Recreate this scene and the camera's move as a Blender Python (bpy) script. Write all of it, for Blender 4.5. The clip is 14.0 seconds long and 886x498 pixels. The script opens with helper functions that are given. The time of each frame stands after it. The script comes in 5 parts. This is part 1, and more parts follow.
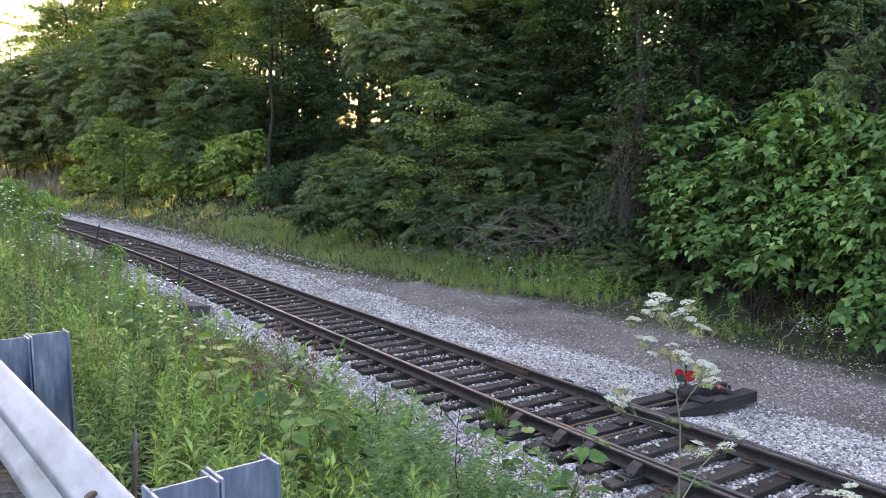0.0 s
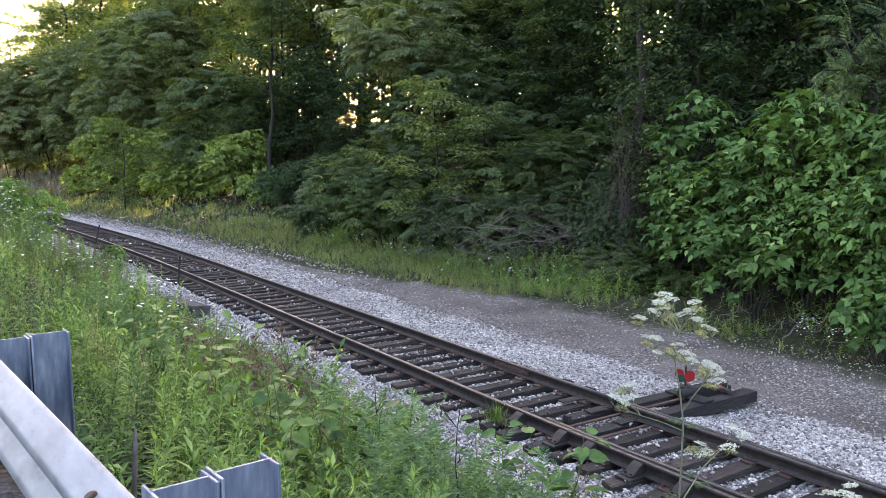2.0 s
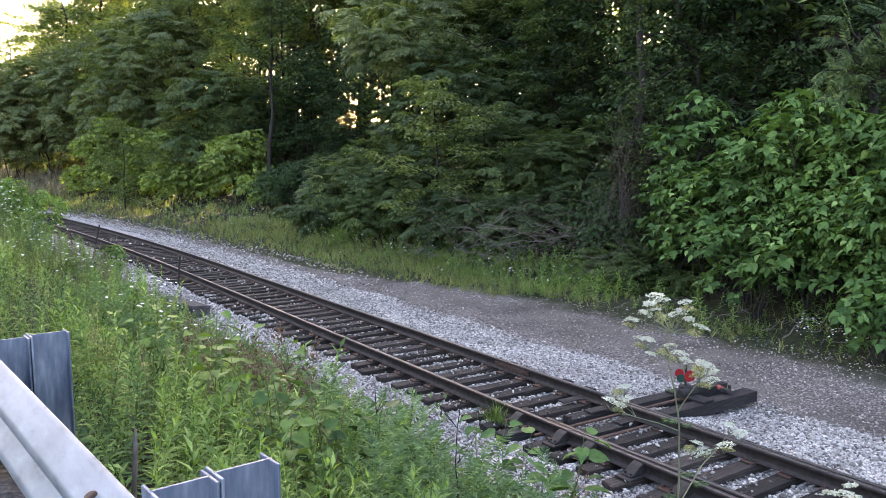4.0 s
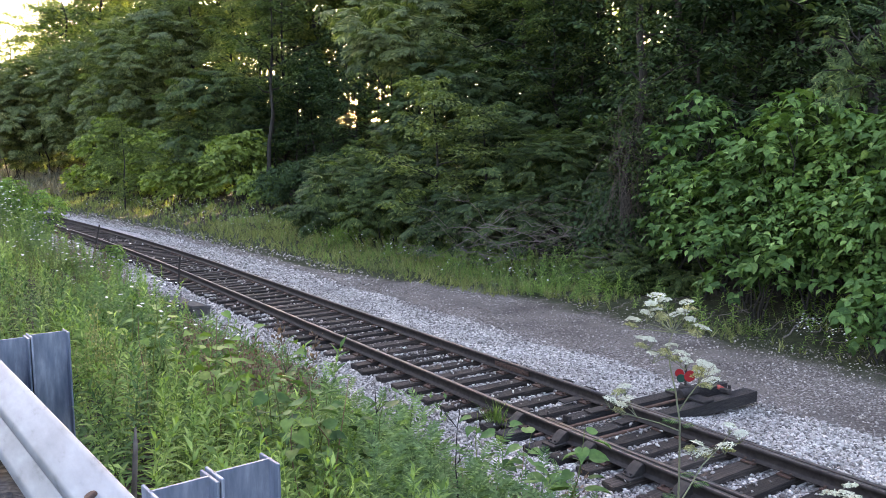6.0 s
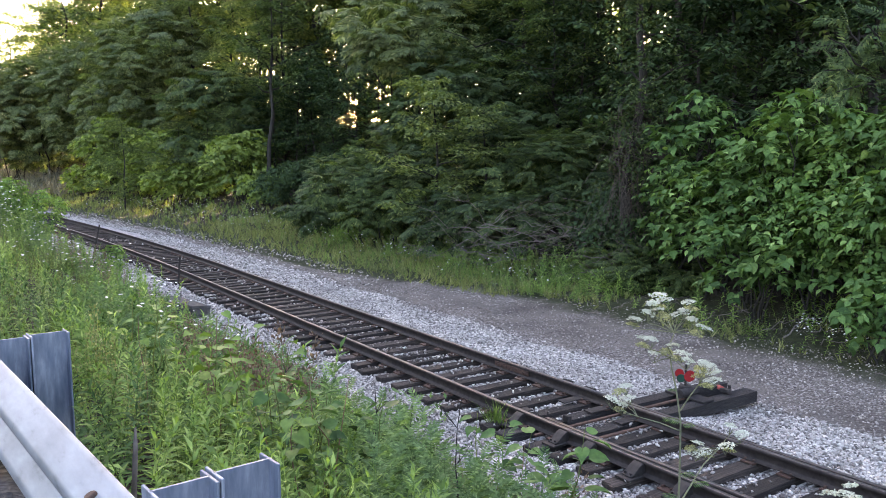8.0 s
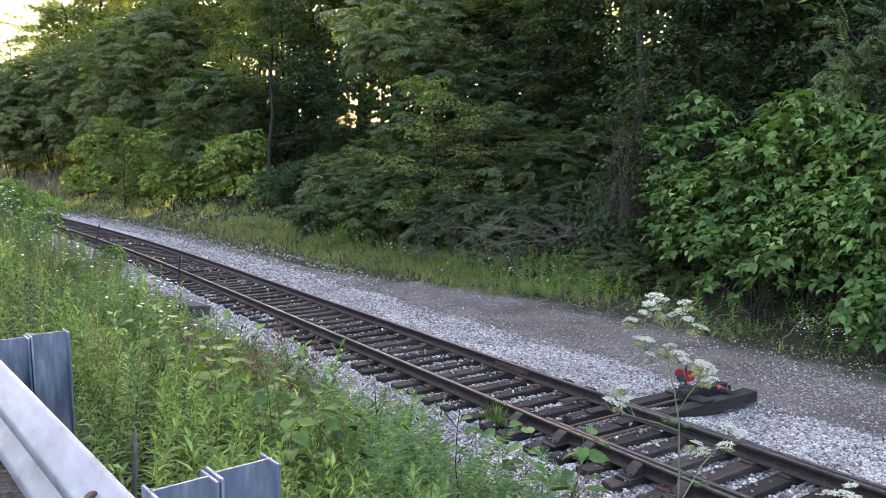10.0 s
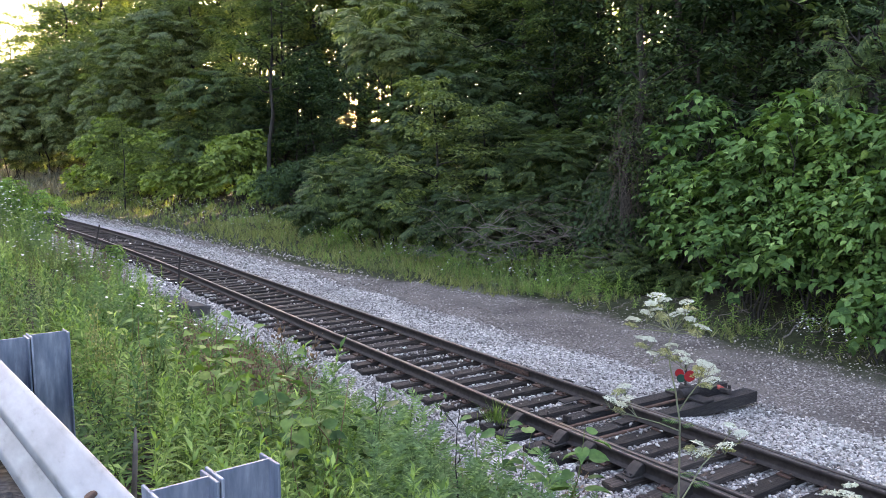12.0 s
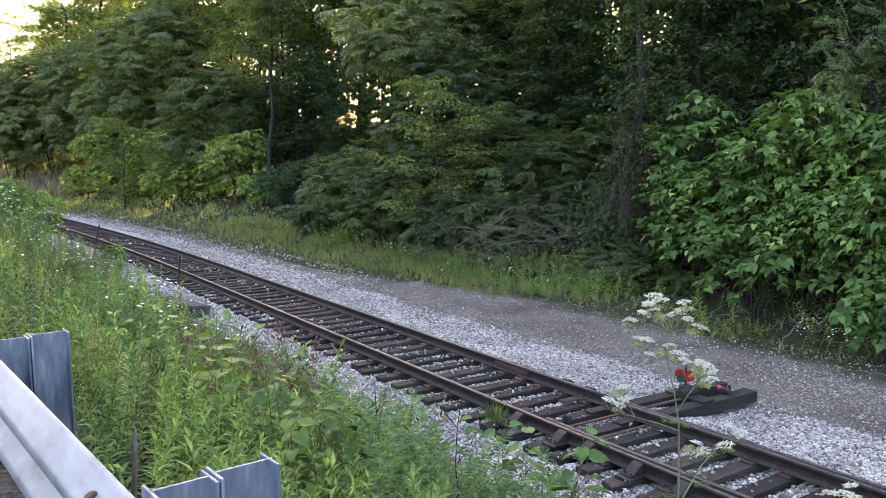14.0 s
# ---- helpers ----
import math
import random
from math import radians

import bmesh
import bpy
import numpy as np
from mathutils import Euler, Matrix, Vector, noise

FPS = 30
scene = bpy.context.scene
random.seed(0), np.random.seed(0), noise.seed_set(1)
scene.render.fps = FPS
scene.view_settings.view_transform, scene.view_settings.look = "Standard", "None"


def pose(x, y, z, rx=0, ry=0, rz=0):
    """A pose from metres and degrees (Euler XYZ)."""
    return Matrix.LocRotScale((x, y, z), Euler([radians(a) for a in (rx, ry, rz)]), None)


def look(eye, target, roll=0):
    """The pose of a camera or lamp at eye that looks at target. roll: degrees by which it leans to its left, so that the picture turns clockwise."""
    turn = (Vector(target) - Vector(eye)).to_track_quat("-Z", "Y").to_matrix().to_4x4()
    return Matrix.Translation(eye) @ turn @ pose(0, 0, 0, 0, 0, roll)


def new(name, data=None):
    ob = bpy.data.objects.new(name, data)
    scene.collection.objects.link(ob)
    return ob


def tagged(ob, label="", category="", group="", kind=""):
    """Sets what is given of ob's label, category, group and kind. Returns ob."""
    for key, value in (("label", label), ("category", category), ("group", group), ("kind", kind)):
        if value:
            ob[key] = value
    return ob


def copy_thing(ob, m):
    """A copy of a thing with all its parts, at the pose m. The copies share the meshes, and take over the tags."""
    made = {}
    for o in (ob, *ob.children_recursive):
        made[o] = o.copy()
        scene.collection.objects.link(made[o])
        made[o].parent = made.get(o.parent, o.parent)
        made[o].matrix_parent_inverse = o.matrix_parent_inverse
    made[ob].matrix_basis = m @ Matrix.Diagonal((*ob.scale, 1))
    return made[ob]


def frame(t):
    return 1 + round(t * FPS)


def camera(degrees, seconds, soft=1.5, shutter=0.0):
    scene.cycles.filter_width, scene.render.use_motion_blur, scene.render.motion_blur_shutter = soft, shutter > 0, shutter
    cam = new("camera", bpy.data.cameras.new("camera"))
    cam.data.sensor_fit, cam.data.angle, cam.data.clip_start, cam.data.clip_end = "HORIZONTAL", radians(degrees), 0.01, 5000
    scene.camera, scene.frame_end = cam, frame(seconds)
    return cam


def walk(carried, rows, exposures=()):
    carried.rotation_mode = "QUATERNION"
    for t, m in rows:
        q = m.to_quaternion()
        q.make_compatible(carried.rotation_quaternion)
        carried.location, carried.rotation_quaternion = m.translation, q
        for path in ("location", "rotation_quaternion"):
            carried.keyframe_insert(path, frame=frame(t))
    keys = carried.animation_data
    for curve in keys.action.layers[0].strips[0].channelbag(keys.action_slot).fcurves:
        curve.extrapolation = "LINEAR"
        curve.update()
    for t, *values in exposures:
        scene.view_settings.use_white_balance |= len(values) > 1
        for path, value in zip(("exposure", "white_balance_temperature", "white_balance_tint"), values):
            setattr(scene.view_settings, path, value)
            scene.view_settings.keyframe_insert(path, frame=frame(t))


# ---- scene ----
cam = camera(57.48, 14.0, soft=0.6)
EYE, YAW, PITCH = Vector((-7.798, 0.0, 3.784)), radians(33.483), radians(-6.672)
AIM = EYE + Vector((math.sin(YAW) * math.cos(PITCH), math.cos(YAW) * math.cos(PITCH), math.sin(PITCH))) * 10
walk(cam, [(0.0, look(EYE, AIM, -0.146)), (14.0, look(EYE, AIM, -0.146))],
     exposures=[(0.0, 3.07, 7200, 26), (14.0, 3.07, 7200, 26)])

# ---- light: evening sky over the cutting, the low sun behind the wood ----
SUN_AZ, SUN_EL = radians(36), radians(13)
world = bpy.data.worlds.new("world")
scene.world = world
world.use_nodes = True
wn = world.node_tree.nodes
sky = wn.new("ShaderNodeTexSky")
sky.sky_type, sky.sun_disc = "NISHITA", False
sky.sun_elevation, sky.sun_rotation = SUN_EL, SUN_AZ
sky.air_density, sky.dust_density, sky.ozone_density = 1.0, 3.5, 1.0
wn["Background"].inputs["Strength"].default_value = 0.15
world.node_tree.links.new(sky.outputs[0], wn["Background"].inputs["Color"])
sun = new("sun", bpy.data.lights.new("sun", "SUN"))
sun.data.energy, sun.data.angle, sun.data.color = 4.5, radians(0.6), (1.0, 0.8, 0.5)
SUN_DIR = Vector((math.sin(SUN_AZ) * math.cos(SUN_EL), math.cos(SUN_AZ) * math.cos(SUN_EL), math.sin(SUN_EL)))
sun.matrix_basis = look(SUN_DIR * 100, (0, 0, 0))


# ---- materials ----
def material(name, rough=0.7, metal=0.0, spec=0.5):
    m = bpy.data.materials.new(name)
    m.use_nodes = True
    n, l = m.node_tree.nodes, m.node_tree.links
    b = n["Principled BSDF"]
    b.inputs["Roughness"].default_value = rough
    b.inputs["Metallic"].default_value = metal
    b.inputs["Specular IOR Level"].default_value = spec
    return m, n, l, b


def ramp(n, l, fac, stops):
    r = n.new("ShaderNodeValToRGB")
    while len(r.color_ramp.elements) < len(stops):
        r.color_ramp.elements.new(0.5)
    for e, (p, c) in zip(r.color_ramp.elements, stops):
        e.position, e.color = p, (*c, 1)
    l.new(fac, r.inputs[0])
    return r.outputs[0]


def mixed(n, l, a, b, fac, mode="MIX"):
    x = n.new("ShaderNodeMix")
    x.data_type, x.blend_type = "RGBA", mode
    for sock, v in ((x.inputs[0], fac), (x.inputs[6], a), (x.inputs[7], b)):
        if isinstance(v, (int, float)):
            sock.default_value = v
        elif isinstance(v, tuple):
            sock.default_value = (*v, 1)
        else:
            l.new(v, sock)
    return x.outputs[2]


def noise_tex(n, l, scale, detail=4, coord="Object", rough=0.6, stretch=None):
    t = n.new("ShaderNodeTexCoord")
    x = n.new("ShaderNodeTexNoise")
    x.inputs["Scale"].default_value, x.inputs["Detail"].default_value, x.inputs["Roughness"].default_value = scale, detail, rough
    out = t.outputs[coord]
    if stretch:
        mp = n.new("ShaderNodeMapping")
        mp.inputs["Scale"].default_value = stretch
        l.new(out, mp.inputs[0])
        out = mp.outputs[0]
    l.new(out, x.inputs["Vector"])
    return x.outputs[0]


def world_noise(n, l, scale, detail=3):
    g = n.new("ShaderNodeNewGeometry")
    x = n.new("ShaderNodeTexNoise")
    x.inputs["Scale"].default_value, x.inputs["Detail"].default_value = scale, detail
    l.new(g.outputs["Position"], x.inputs["Vector"])
    return x.outputs[0]


def bump(n, l, b, height, strength=0.5, dist=0.02):
    x = n.new("ShaderNodeBump")
    x.inputs["Strength"].default_value, x.inputs["Distance"].default_value = strength, dist
    l.new(height, x.inputs["Height"])
    l.new(x.outputs[0], b.inputs["Normal"])


def leaf_material(name, dark, light, yellow, translucent=0.35, rough=0.5, patch=0.35, cast=(1.22, 1.0, 1.5)):
    """Leaves: each leaf differs, patches of the plant differ, light shines through."""
    m, n, l, b = material(name, min(0.7, rough + 0.12), 0, 0.12)
    dark, light, yellow = ((c[0] * cast[0] * k, c[1] * cast[1] * k, c[2] * cast[2] * k) for c, k in ((dark, 0.7), (light, 1.0), (yellow, 1.3)))
    g = n.new("ShaderNodeNewGeometry")
    c = ramp(n, l, g.outputs["Random Per Island"], [(0.0, dark), (0.55, light), (0.85, light), (1.0, yellow)])
    w = ramp(n, l, world_noise(n, l, patch), [(0.3, (0.62, 0.68, 0.7)), (0.7, (1.25, 1.2, 1.05))])
    c = mixed(n, l, c, w, 1.0, "MULTIPLY")
    c = mixed(n, l, c, ramp(n, l, world_noise(n, l, 28, 2), [(0.3, (0.78, 0.8, 0.8)), (0.7, (1.2, 1.18, 1.1))]), 1.0, "MULTIPLY")
    l.new(c, b.inputs["Base Color"])
    t = n.new("ShaderNodeBsdfTranslucent")
    tc = mixed(n, l, c, (1.25, 1.35, 0.5), 1.0, "MULTIPLY")
    l.new(tc, t.inputs["Color"])
    mx = n.new("ShaderNodeMixShader")
    mx.inputs[0].default_value = translucent
    l.new(b.outputs[0], mx.inputs[1]), l.new(t.outputs[0], mx.inputs[2])
    l.new(mx.outputs[0], n["Material Output"].inputs["Surface"])
    return m


LEAF_WOOD = leaf_material("wood_leaf", (0.045, 0.09, 0.03), (0.085, 0.155, 0.045), (0.15, 0.215, 0.06), 0.35)
LEAF_SUMAC = leaf_material("sumac_leaf", (0.032, 0.07, 0.026), (0.065, 0.125, 0.042), (0.11, 0.17, 0.055), 0.3)
# darker leaf green paints in the shade deep under the wood
LEAF_SHADE_TONE = leaf_material("shade_tone_leaf", (0.025, 0.062, 0.024), (0.048, 0.105, 0.036), (0.08, 0.14, 0.04), 0.25)
LEAF_KNOT = leaf_material("knotweed_leaf", (0.06, 0.135, 0.036), (0.125, 0.235, 0.06), (0.2, 0.31, 0.085), 0.25, 0.42, 0.35, (1.05, 1.02, 1.4))
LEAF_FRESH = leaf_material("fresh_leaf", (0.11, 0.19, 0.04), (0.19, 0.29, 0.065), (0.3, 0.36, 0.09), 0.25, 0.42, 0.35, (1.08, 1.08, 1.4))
LEAF_WEED = leaf_material("weed_leaf", (0.1, 0.195, 0.05), (0.195, 0.325, 0.085), (0.28, 0.39, 0.12), 0.4, 0.6, 0.8, (1.16, 1.1, 1.45))
LEAF_PALE = leaf_material("pale_stem", (0.13, 0.17, 0.085), (0.17, 0.22, 0.11), (0.21, 0.27, 0.14), 0.2, 0.6, 0.8)
LEAF_WEED_COOL = leaf_material("cool_weed_leaf", (0.05, 0.108, 0.036), (0.095, 0.185, 0.06), (0.15, 0.25, 0.08), 0.4, 0.6, 0.8, (1.16, 1.1, 1.45))
LEAF_FEATHER = leaf_material("feathery_leaf", (0.09, 0.165, 0.06), (0.15, 0.255, 0.1), (0.21, 0.31, 0.125), 0.4, 0.65, 0.8, (1.16, 1.1, 1.45))
LEAF_GRASS = leaf_material("grass_blade", (0.08, 0.135, 0.03), (0.13, 0.205, 0.05), (0.19, 0.24, 0.075), 0.25, 0.6, 0.6)
# paler sumac leaf: brightness of the hazy far trees put into the colour
LEAF_HAZE_TONE = leaf_material("hazed_sumac_leaf", (0.1, 0.165, 0.065), (0.175, 0.265, 0.1), (0.25, 0.32, 0.12), 0.45)
LEAF_VERGE = leaf_material("verge_blade", (0.13, 0.2, 0.055), (0.23, 0.31, 0.09), (0.34, 0.38, 0.15), 0.25, 0.6, 0.6)
# wood leaf made lighter: haze and open sky on far trees as colour
LEAF_LIGHTENED = leaf_material("lightened_wood_leaf", (0.1, 0.17, 0.06), (0.165, 0.26, 0.08), (0.25, 0.33, 0.1), 0.45)
# brighter knotweed leaf: the light on the far thickets is put into colour
LEAF_KNOT_LIT = leaf_material("lit_knotweed_leaf", (0.12, 0.22, 0.05), (0.21, 0.34, 0.08), (0.28, 0.4, 0.1), 0.45, 0.45)
LEAF_BUD = leaf_material("young_flower_head", (0.24, 0.3, 0.11), (0.33, 0.4, 0.17), (0.42, 0.48, 0.25), 0.3, 0.6, 0.8)
LEAF_DRY = leaf_material("dry_stalk", (0.13, 0.1, 0.055), (0.19, 0.15, 0.085), (0.28, 0.24, 0.14), 0.2, 0.7, 0.8)
LEAF_MAUVE = leaf_material("seeding_grass", (0.19, 0.175, 0.16), (0.26, 0.24, 0.215), (0.33, 0.31, 0.26), 0.2, 0.7, 0.8, (1.0, 1.02, 1.05))


def plain_material(name, stops, scale, rough=0.7, metal=0.0, bumps=0.4, dist=0.01, spec=0.4, stretch=None, each=0.0):
    m, n, l, b = material(name, rough, metal, spec)
    f = noise_tex(n, l, scale, 6, stretch=stretch)
    c = ramp(n, l, f, stops)
    c = mixed(n, l, c, ramp(n, l, noise_tex(n, l, scale * 0.13, 2), [(0.3, (0.75, 0.75, 0.75)), (0.7, (1.2, 1.2, 1.2))]), 0.8, "MULTIPLY")
    if each:
        o = n.new("ShaderNodeObjectInfo")
        c = mixed(n, l, c, ramp(n, l, o.outputs["Random"], [(0, (1 - each,) * 3), (1, (1 + each, 1 + each * 0.9, 1 + each * 0.8))]), 1.0, "MULTIPLY")
    l.new(c, b.inputs["Base Color"])
    bump(n, l, b, f, bumps, dist)
    return m


BARK = plain_material("bark", [(0.3, (0.016, 0.014, 0.012)), (0.7, (0.045, 0.04, 0.035))], 12, 0.9, stretch=(3, 3, 0.5))
DEADWOOD = plain_material("dead_wood", [(0.3, (0.1, 0.082, 0.07)), (0.7, (0.25, 0.21, 0.185))], 15, 0.9)
TIE_WOOD = plain_material("tie_wood", [(0.25, (0.009, 0.008, 0.008)), (0.5, (0.034, 0.028, 0.026)), (0.75, (0.11, 0.088, 0.076))], 7, 0.85, bumps=0.9, dist=0.02, stretch=(0.5, 8, 8), each=0.6)
HEAD_WOOD = plain_material("creosoted_wood", [(0.25, (0.008, 0.008, 0.009)), (0.55, (0.024, 0.022, 0.023)), (0.8, (0.07, 0.062, 0.06))], 7, 0.7, bumps=0.9, dist=0.02, stretch=(0.5, 8, 8))
RAIL_STEEL = plain_material("rail_steel", [(0.3, (0.024, 0.019, 0.018)), (0.7, (0.062, 0.049, 0.044))], 14, 0.75, 0.0, 0.3, spec=0.3)
RAIL_HEAD = plain_material("rail_head", [(0.3, (0.07, 0.062, 0.06)), (0.7, (0.15, 0.14, 0.14))], 20, 0.38, 0.5, 0.1, spec=0.4)
VINE = plain_material("vine_bark", [(0.3, (0.045, 0.036, 0.03)), (0.7, (0.115, 0.095, 0.08))], 18, 0.9)
RUST = plain_material("rusty_iron", [(0.3, (0.04, 0.027, 0.022)), (0.7, (0.14, 0.075, 0.055))], 22, 0.8, 0.1, 0.5)
DARK_IRON = plain_material("dark_iron", [(0.3, (0.016, 0.014, 0.014)), (0.7, (0.05, 0.043, 0.041))], 16, 0.7, 0.1)
GALV = plain_material("galvanised_steel", [(0.3, (0.1, 0.132, 0.19)), (0.5, (0.18, 0.218, 0.285)), (0.68, (0.31, 0.355, 0.44))], 22, 0.55, 0.4, 0.12, 0.002, stretch=(1, 1, 0.22))
GALV_BEAM = plain_material("weathered_galvanised_steel", [(0.28, (0.15, 0.168, 0.19)), (0.42, (0.225, 0.25, 0.283)), (0.75, (0.29, 0.32, 0.362))], 26, 0.5, 0.25, 0.15, 0.002, stretch=(1, 0.3, 1))
RED = plain_material("red_enamel", [(0.3, (0.26, 0.008, 0.01)), (0.7, (0.36, 0.013, 0.017))], 12, 0.4)
ORANGE = plain_material("faded_red_paint", [(0.3, (0.34, 0.05, 0.04)), (0.7, (0.45, 0.09, 0.07))], 12, 0.55)
GREEN = plain_material("green_enamel", [(0.3, (0.006, 0.045, 0.03)), (0.7, (0.012, 0.075, 0.05))], 12, 0.4)
CONCRETE = plain_material("weathered_concrete", [(0.3, (0.045, 0.042, 0.04)), (0.7, (0.11, 0.105, 0.1))], 9, 0.9)
PETAL = plain_material("white_petal", [(0.3, (0.46, 0.5, 0.37)), (0.7, (0.68, 0.7, 0.58))], 30, 0.6)
PETAL_FAR = plain_material("daisy_petal", [(0.3, (0.8, 0.76, 0.7)), (0.7, (0.88, 0.85, 0.8))], 30, 0.6)


def stone_material(name, tint):
    m, n, l, b = material(name, 0.85, 0, 0.3)
    g = n.new("ShaderNodeNewGeometry")
    c = ramp(n, l, g.outputs["Random Per Island"], [(0.0, (0.1, 0.095, 0.092)), (0.3, (0.33, 0.32, 0.315)), (0.7, (0.56, 0.55, 0.54)), (1.0, (0.84, 0.83, 0.82))])
    f = noise_tex(n, l, 40, 3)
    c = mixed(n, l, c, ramp(n, l, f, [(0.3, (0.8, 0.8, 0.8)), (0.7, (1.1, 1.1, 1.1))]), 1.0, "MULTIPLY")
    c = mixed(n, l, c, ramp(n, l, world_noise(n, l, 0.7), [(0.3, (0.72, 0.7, 0.7)), (0.65, (1.1, 1.1, 1.1))]), 1.0, "MULTIPLY")
    c = mixed(n, l, c, tint, 1.0, "MULTIPLY")
    l.new(c, b.inputs["Base Color"])
    bump(n, l, b, f, 0.4, 0.01)
    return m


def pebble_texture(n, l, scale):
    g = n.new("ShaderNodeNewGeometry")
    v = n.new("ShaderNodeTexVoronoi")
    v.inputs["Scale"].default_value = scale
    l.new(g.outputs["Position"], v.inputs["Vector"])
    bw = n.new("ShaderNodeSeparateColor")
    l.new(v.outputs["Color"], bw.inputs[0])
    return bw.outputs[0], v.outputs["Distance"]


def ground_material():
    """Gravel by the track, trodden cinder road, grassy verge and leaf litter, told apart by the distance from the track."""
    m, n, l, b = material("ground_earth", 0.95, 0, 0.2)
    at = n.new("ShaderNodeAttribute")
    at.attribute_name = "across"
    wob = n.new("ShaderNodeMath")
    wob.operation = "MULTIPLY_ADD"
    l.new(world_noise(n, l, 0.9, 5), wob.inputs[0])
    wob.inputs[1].default_value = 0.09
    l.new(at.outputs["Fac"], wob.inputs[2])
    cell, dist = pebble_texture(n, l, 22)
    gravel = ramp(n, l, cell, [(0.0, (0.16, 0.152, 0.15)), (0.5, (0.38, 0.365, 0.36)), (1.0, (0.68, 0.66, 0.65))])
    cell2, dist2 = pebble_texture(n, l, 34)
    cinder = ramp(n, l, cell2, [(0.0, (0.052, 0.043, 0.039)), (0.55, (0.155, 0.134, 0.12)), (0.85, (0.29, 0.26, 0.238)), (1.0, (0.56, 0.525, 0.49))])
    dust = ramp(n, l, world_noise(n, l, 0.6, 6), [(0.35, (0.095, 0.081, 0.072)), (0.65, (0.225, 0.196, 0.175))])
    cinder = mixed(n, l, cinder, dust, ramp(n, l, world_noise(n, l, 0.45, 4), [(0.4, (0.2, 0.2, 0.2)), (0.6, (0.85, 0.85, 0.85))]))
    verge = ramp(n, l, world_noise(n, l, 5, 6), [(0.3, (0.025, 0.032, 0.015)), (0.7, (0.06, 0.066, 0.03))])
    litter = ramp(n, l, world_noise(n, l, 6, 6), [(0.3, (0.02, 0.017, 0.012)), (0.7, (0.06, 0.048, 0.032))])
    asphalt = ramp(n, l, world_noise(n, l, 40, 4), [(0.3, (0.04, 0.04, 0.042)), (0.7, (0.075, 0.075, 0.078))])

    def step(lo, hi):
        s = n.new("ShaderNodeMapRange")
        s.inputs[1].default_value, s.inputs[2].default_value = lo, hi
        l.new(wob.outputs[0], s.inputs[0])
        return s.outputs[0]
    # "across" is 0.5 at the track's middle and grows by 0.05 a metre
    c = mixed(n, l, gravel, cinder, step(0.665, 0.72))
    c = mixed(n, l, c, verge, step(0.85, 0.885))
    c = mixed(n, l, c, litter, step(0.96, 1.03))
    c = mixed(n, l, litter, c, step(0.38, 0.43))
    c = mixed(n, l, asphalt, c, step(0.16, 0.17))
    l.new(c, b.inputs["Base Color"])
    bump(n, l, b, dist, 0.9, 0.03)
    return m


DUSTY = stone_material("dusty_pebble", (0.72, 0.655, 0.6))
STONE, FOULED, GROUND = stone_material("ballast_stone", (1.0, 0.955, 0.9)), stone_material("fouled_ballast_stone", (0.52, 0.455, 0.425)), ground_material()

# ---- numbers shared by the place ----
R_CURVE = 300.0


def track_x(y):
    """The middle of the track: straight, then a wide bend to the west."""
    y = np.asarray(y, dtype=float)
    return -np.maximum(y - 25.0, 0) ** 2 / (2 * R_CURVE)


def smooth(a, b, v):
    t = np.clip((v - a) / (b - a), 0, 1)
    return t * t * (3 - 2 * t)


PROFILE_U = np.array([-400, -40, -16, -15.9, -7.6, -6.9, -5.0, -2.9, -2.3, -1.5, 1.5, 2.4, 3.2, 6.2, 8.0, 10.0, 14.0, 28.0, 45.0, 400.0])
PROFILE_Z = np.array([2.2, 2.2, 2.2, 2.35, 2.35, 2.15, 1.0, -0.25, -0.24, -0.105, -0.105, -0.22, -0.26, -0.26, -0.12, 0.25, 1.7, 6.2, 7.0, 4.0])


def ground_z(x, y):
    x, y = np.asarray(x, dtype=float), np.asarray(y, dtype=float)
    u = x - track_x(y)
    z = np.interp(u, PROFILE_U, PROFILE_Z)
    z = z + 6.0 * smooth(11, 27, u) * (1 - smooth(45, 400, u)) * (1 - smooth(22, 44, y))
    rough = smooth(6.0, 9.0, u) + smooth(2.4, 4.0, -u) * (1 - smooth(6.4, 7.2, -u))
    z = z + rough * (0.09 * np.sin(1.3 * x + 0.7 * y) + 0.07 * np.sin(0.9 * y - 1.7 * x + 1) + 0.05 * np.sin(2.9 * y + 2.1 * x))
    return z + 0.015 * np.sin(2.1 * x + 0.3) * np.sin(1.7 * y)


# ---- mesh helpers ----
def mesh_of(name, V, T, mat=None, slots=None, smooth_shade=False):
    """A mesh from arrays of points and triangles."""
    V, T = np.asarray(V, dtype=np.float32), np.asarray(T, dtype=np.int32)
    me = bpy.data.meshes.new(name)
    me.vertices.add(len(V)), me.loops.add(T.size), me.polygons.add(len(T))
    me.vertices.foreach_set("co", V.ravel())
    me.loops.foreach_set("vertex_index", T.ravel())
    me.polygons.foreach_set("loop_start", np.arange(0, T.size, 3, dtype=np.int32))
    if smooth_shade:
        me.polygons.foreach_set("use_smooth", np.ones(len(T), dtype=bool))
    me.update(calc_edges=True)
    if mat:
        me.materials.append(mat)
    return me


def piece(name, V, T, mat, parent=None, label="", smooth_shade=False):
    ob = new(name, mesh_of(name, V, T, mat, smooth_shade=smooth_shade))
    if parent:
        ob.parent = parent
    return tagged(ob, label) if label else ob


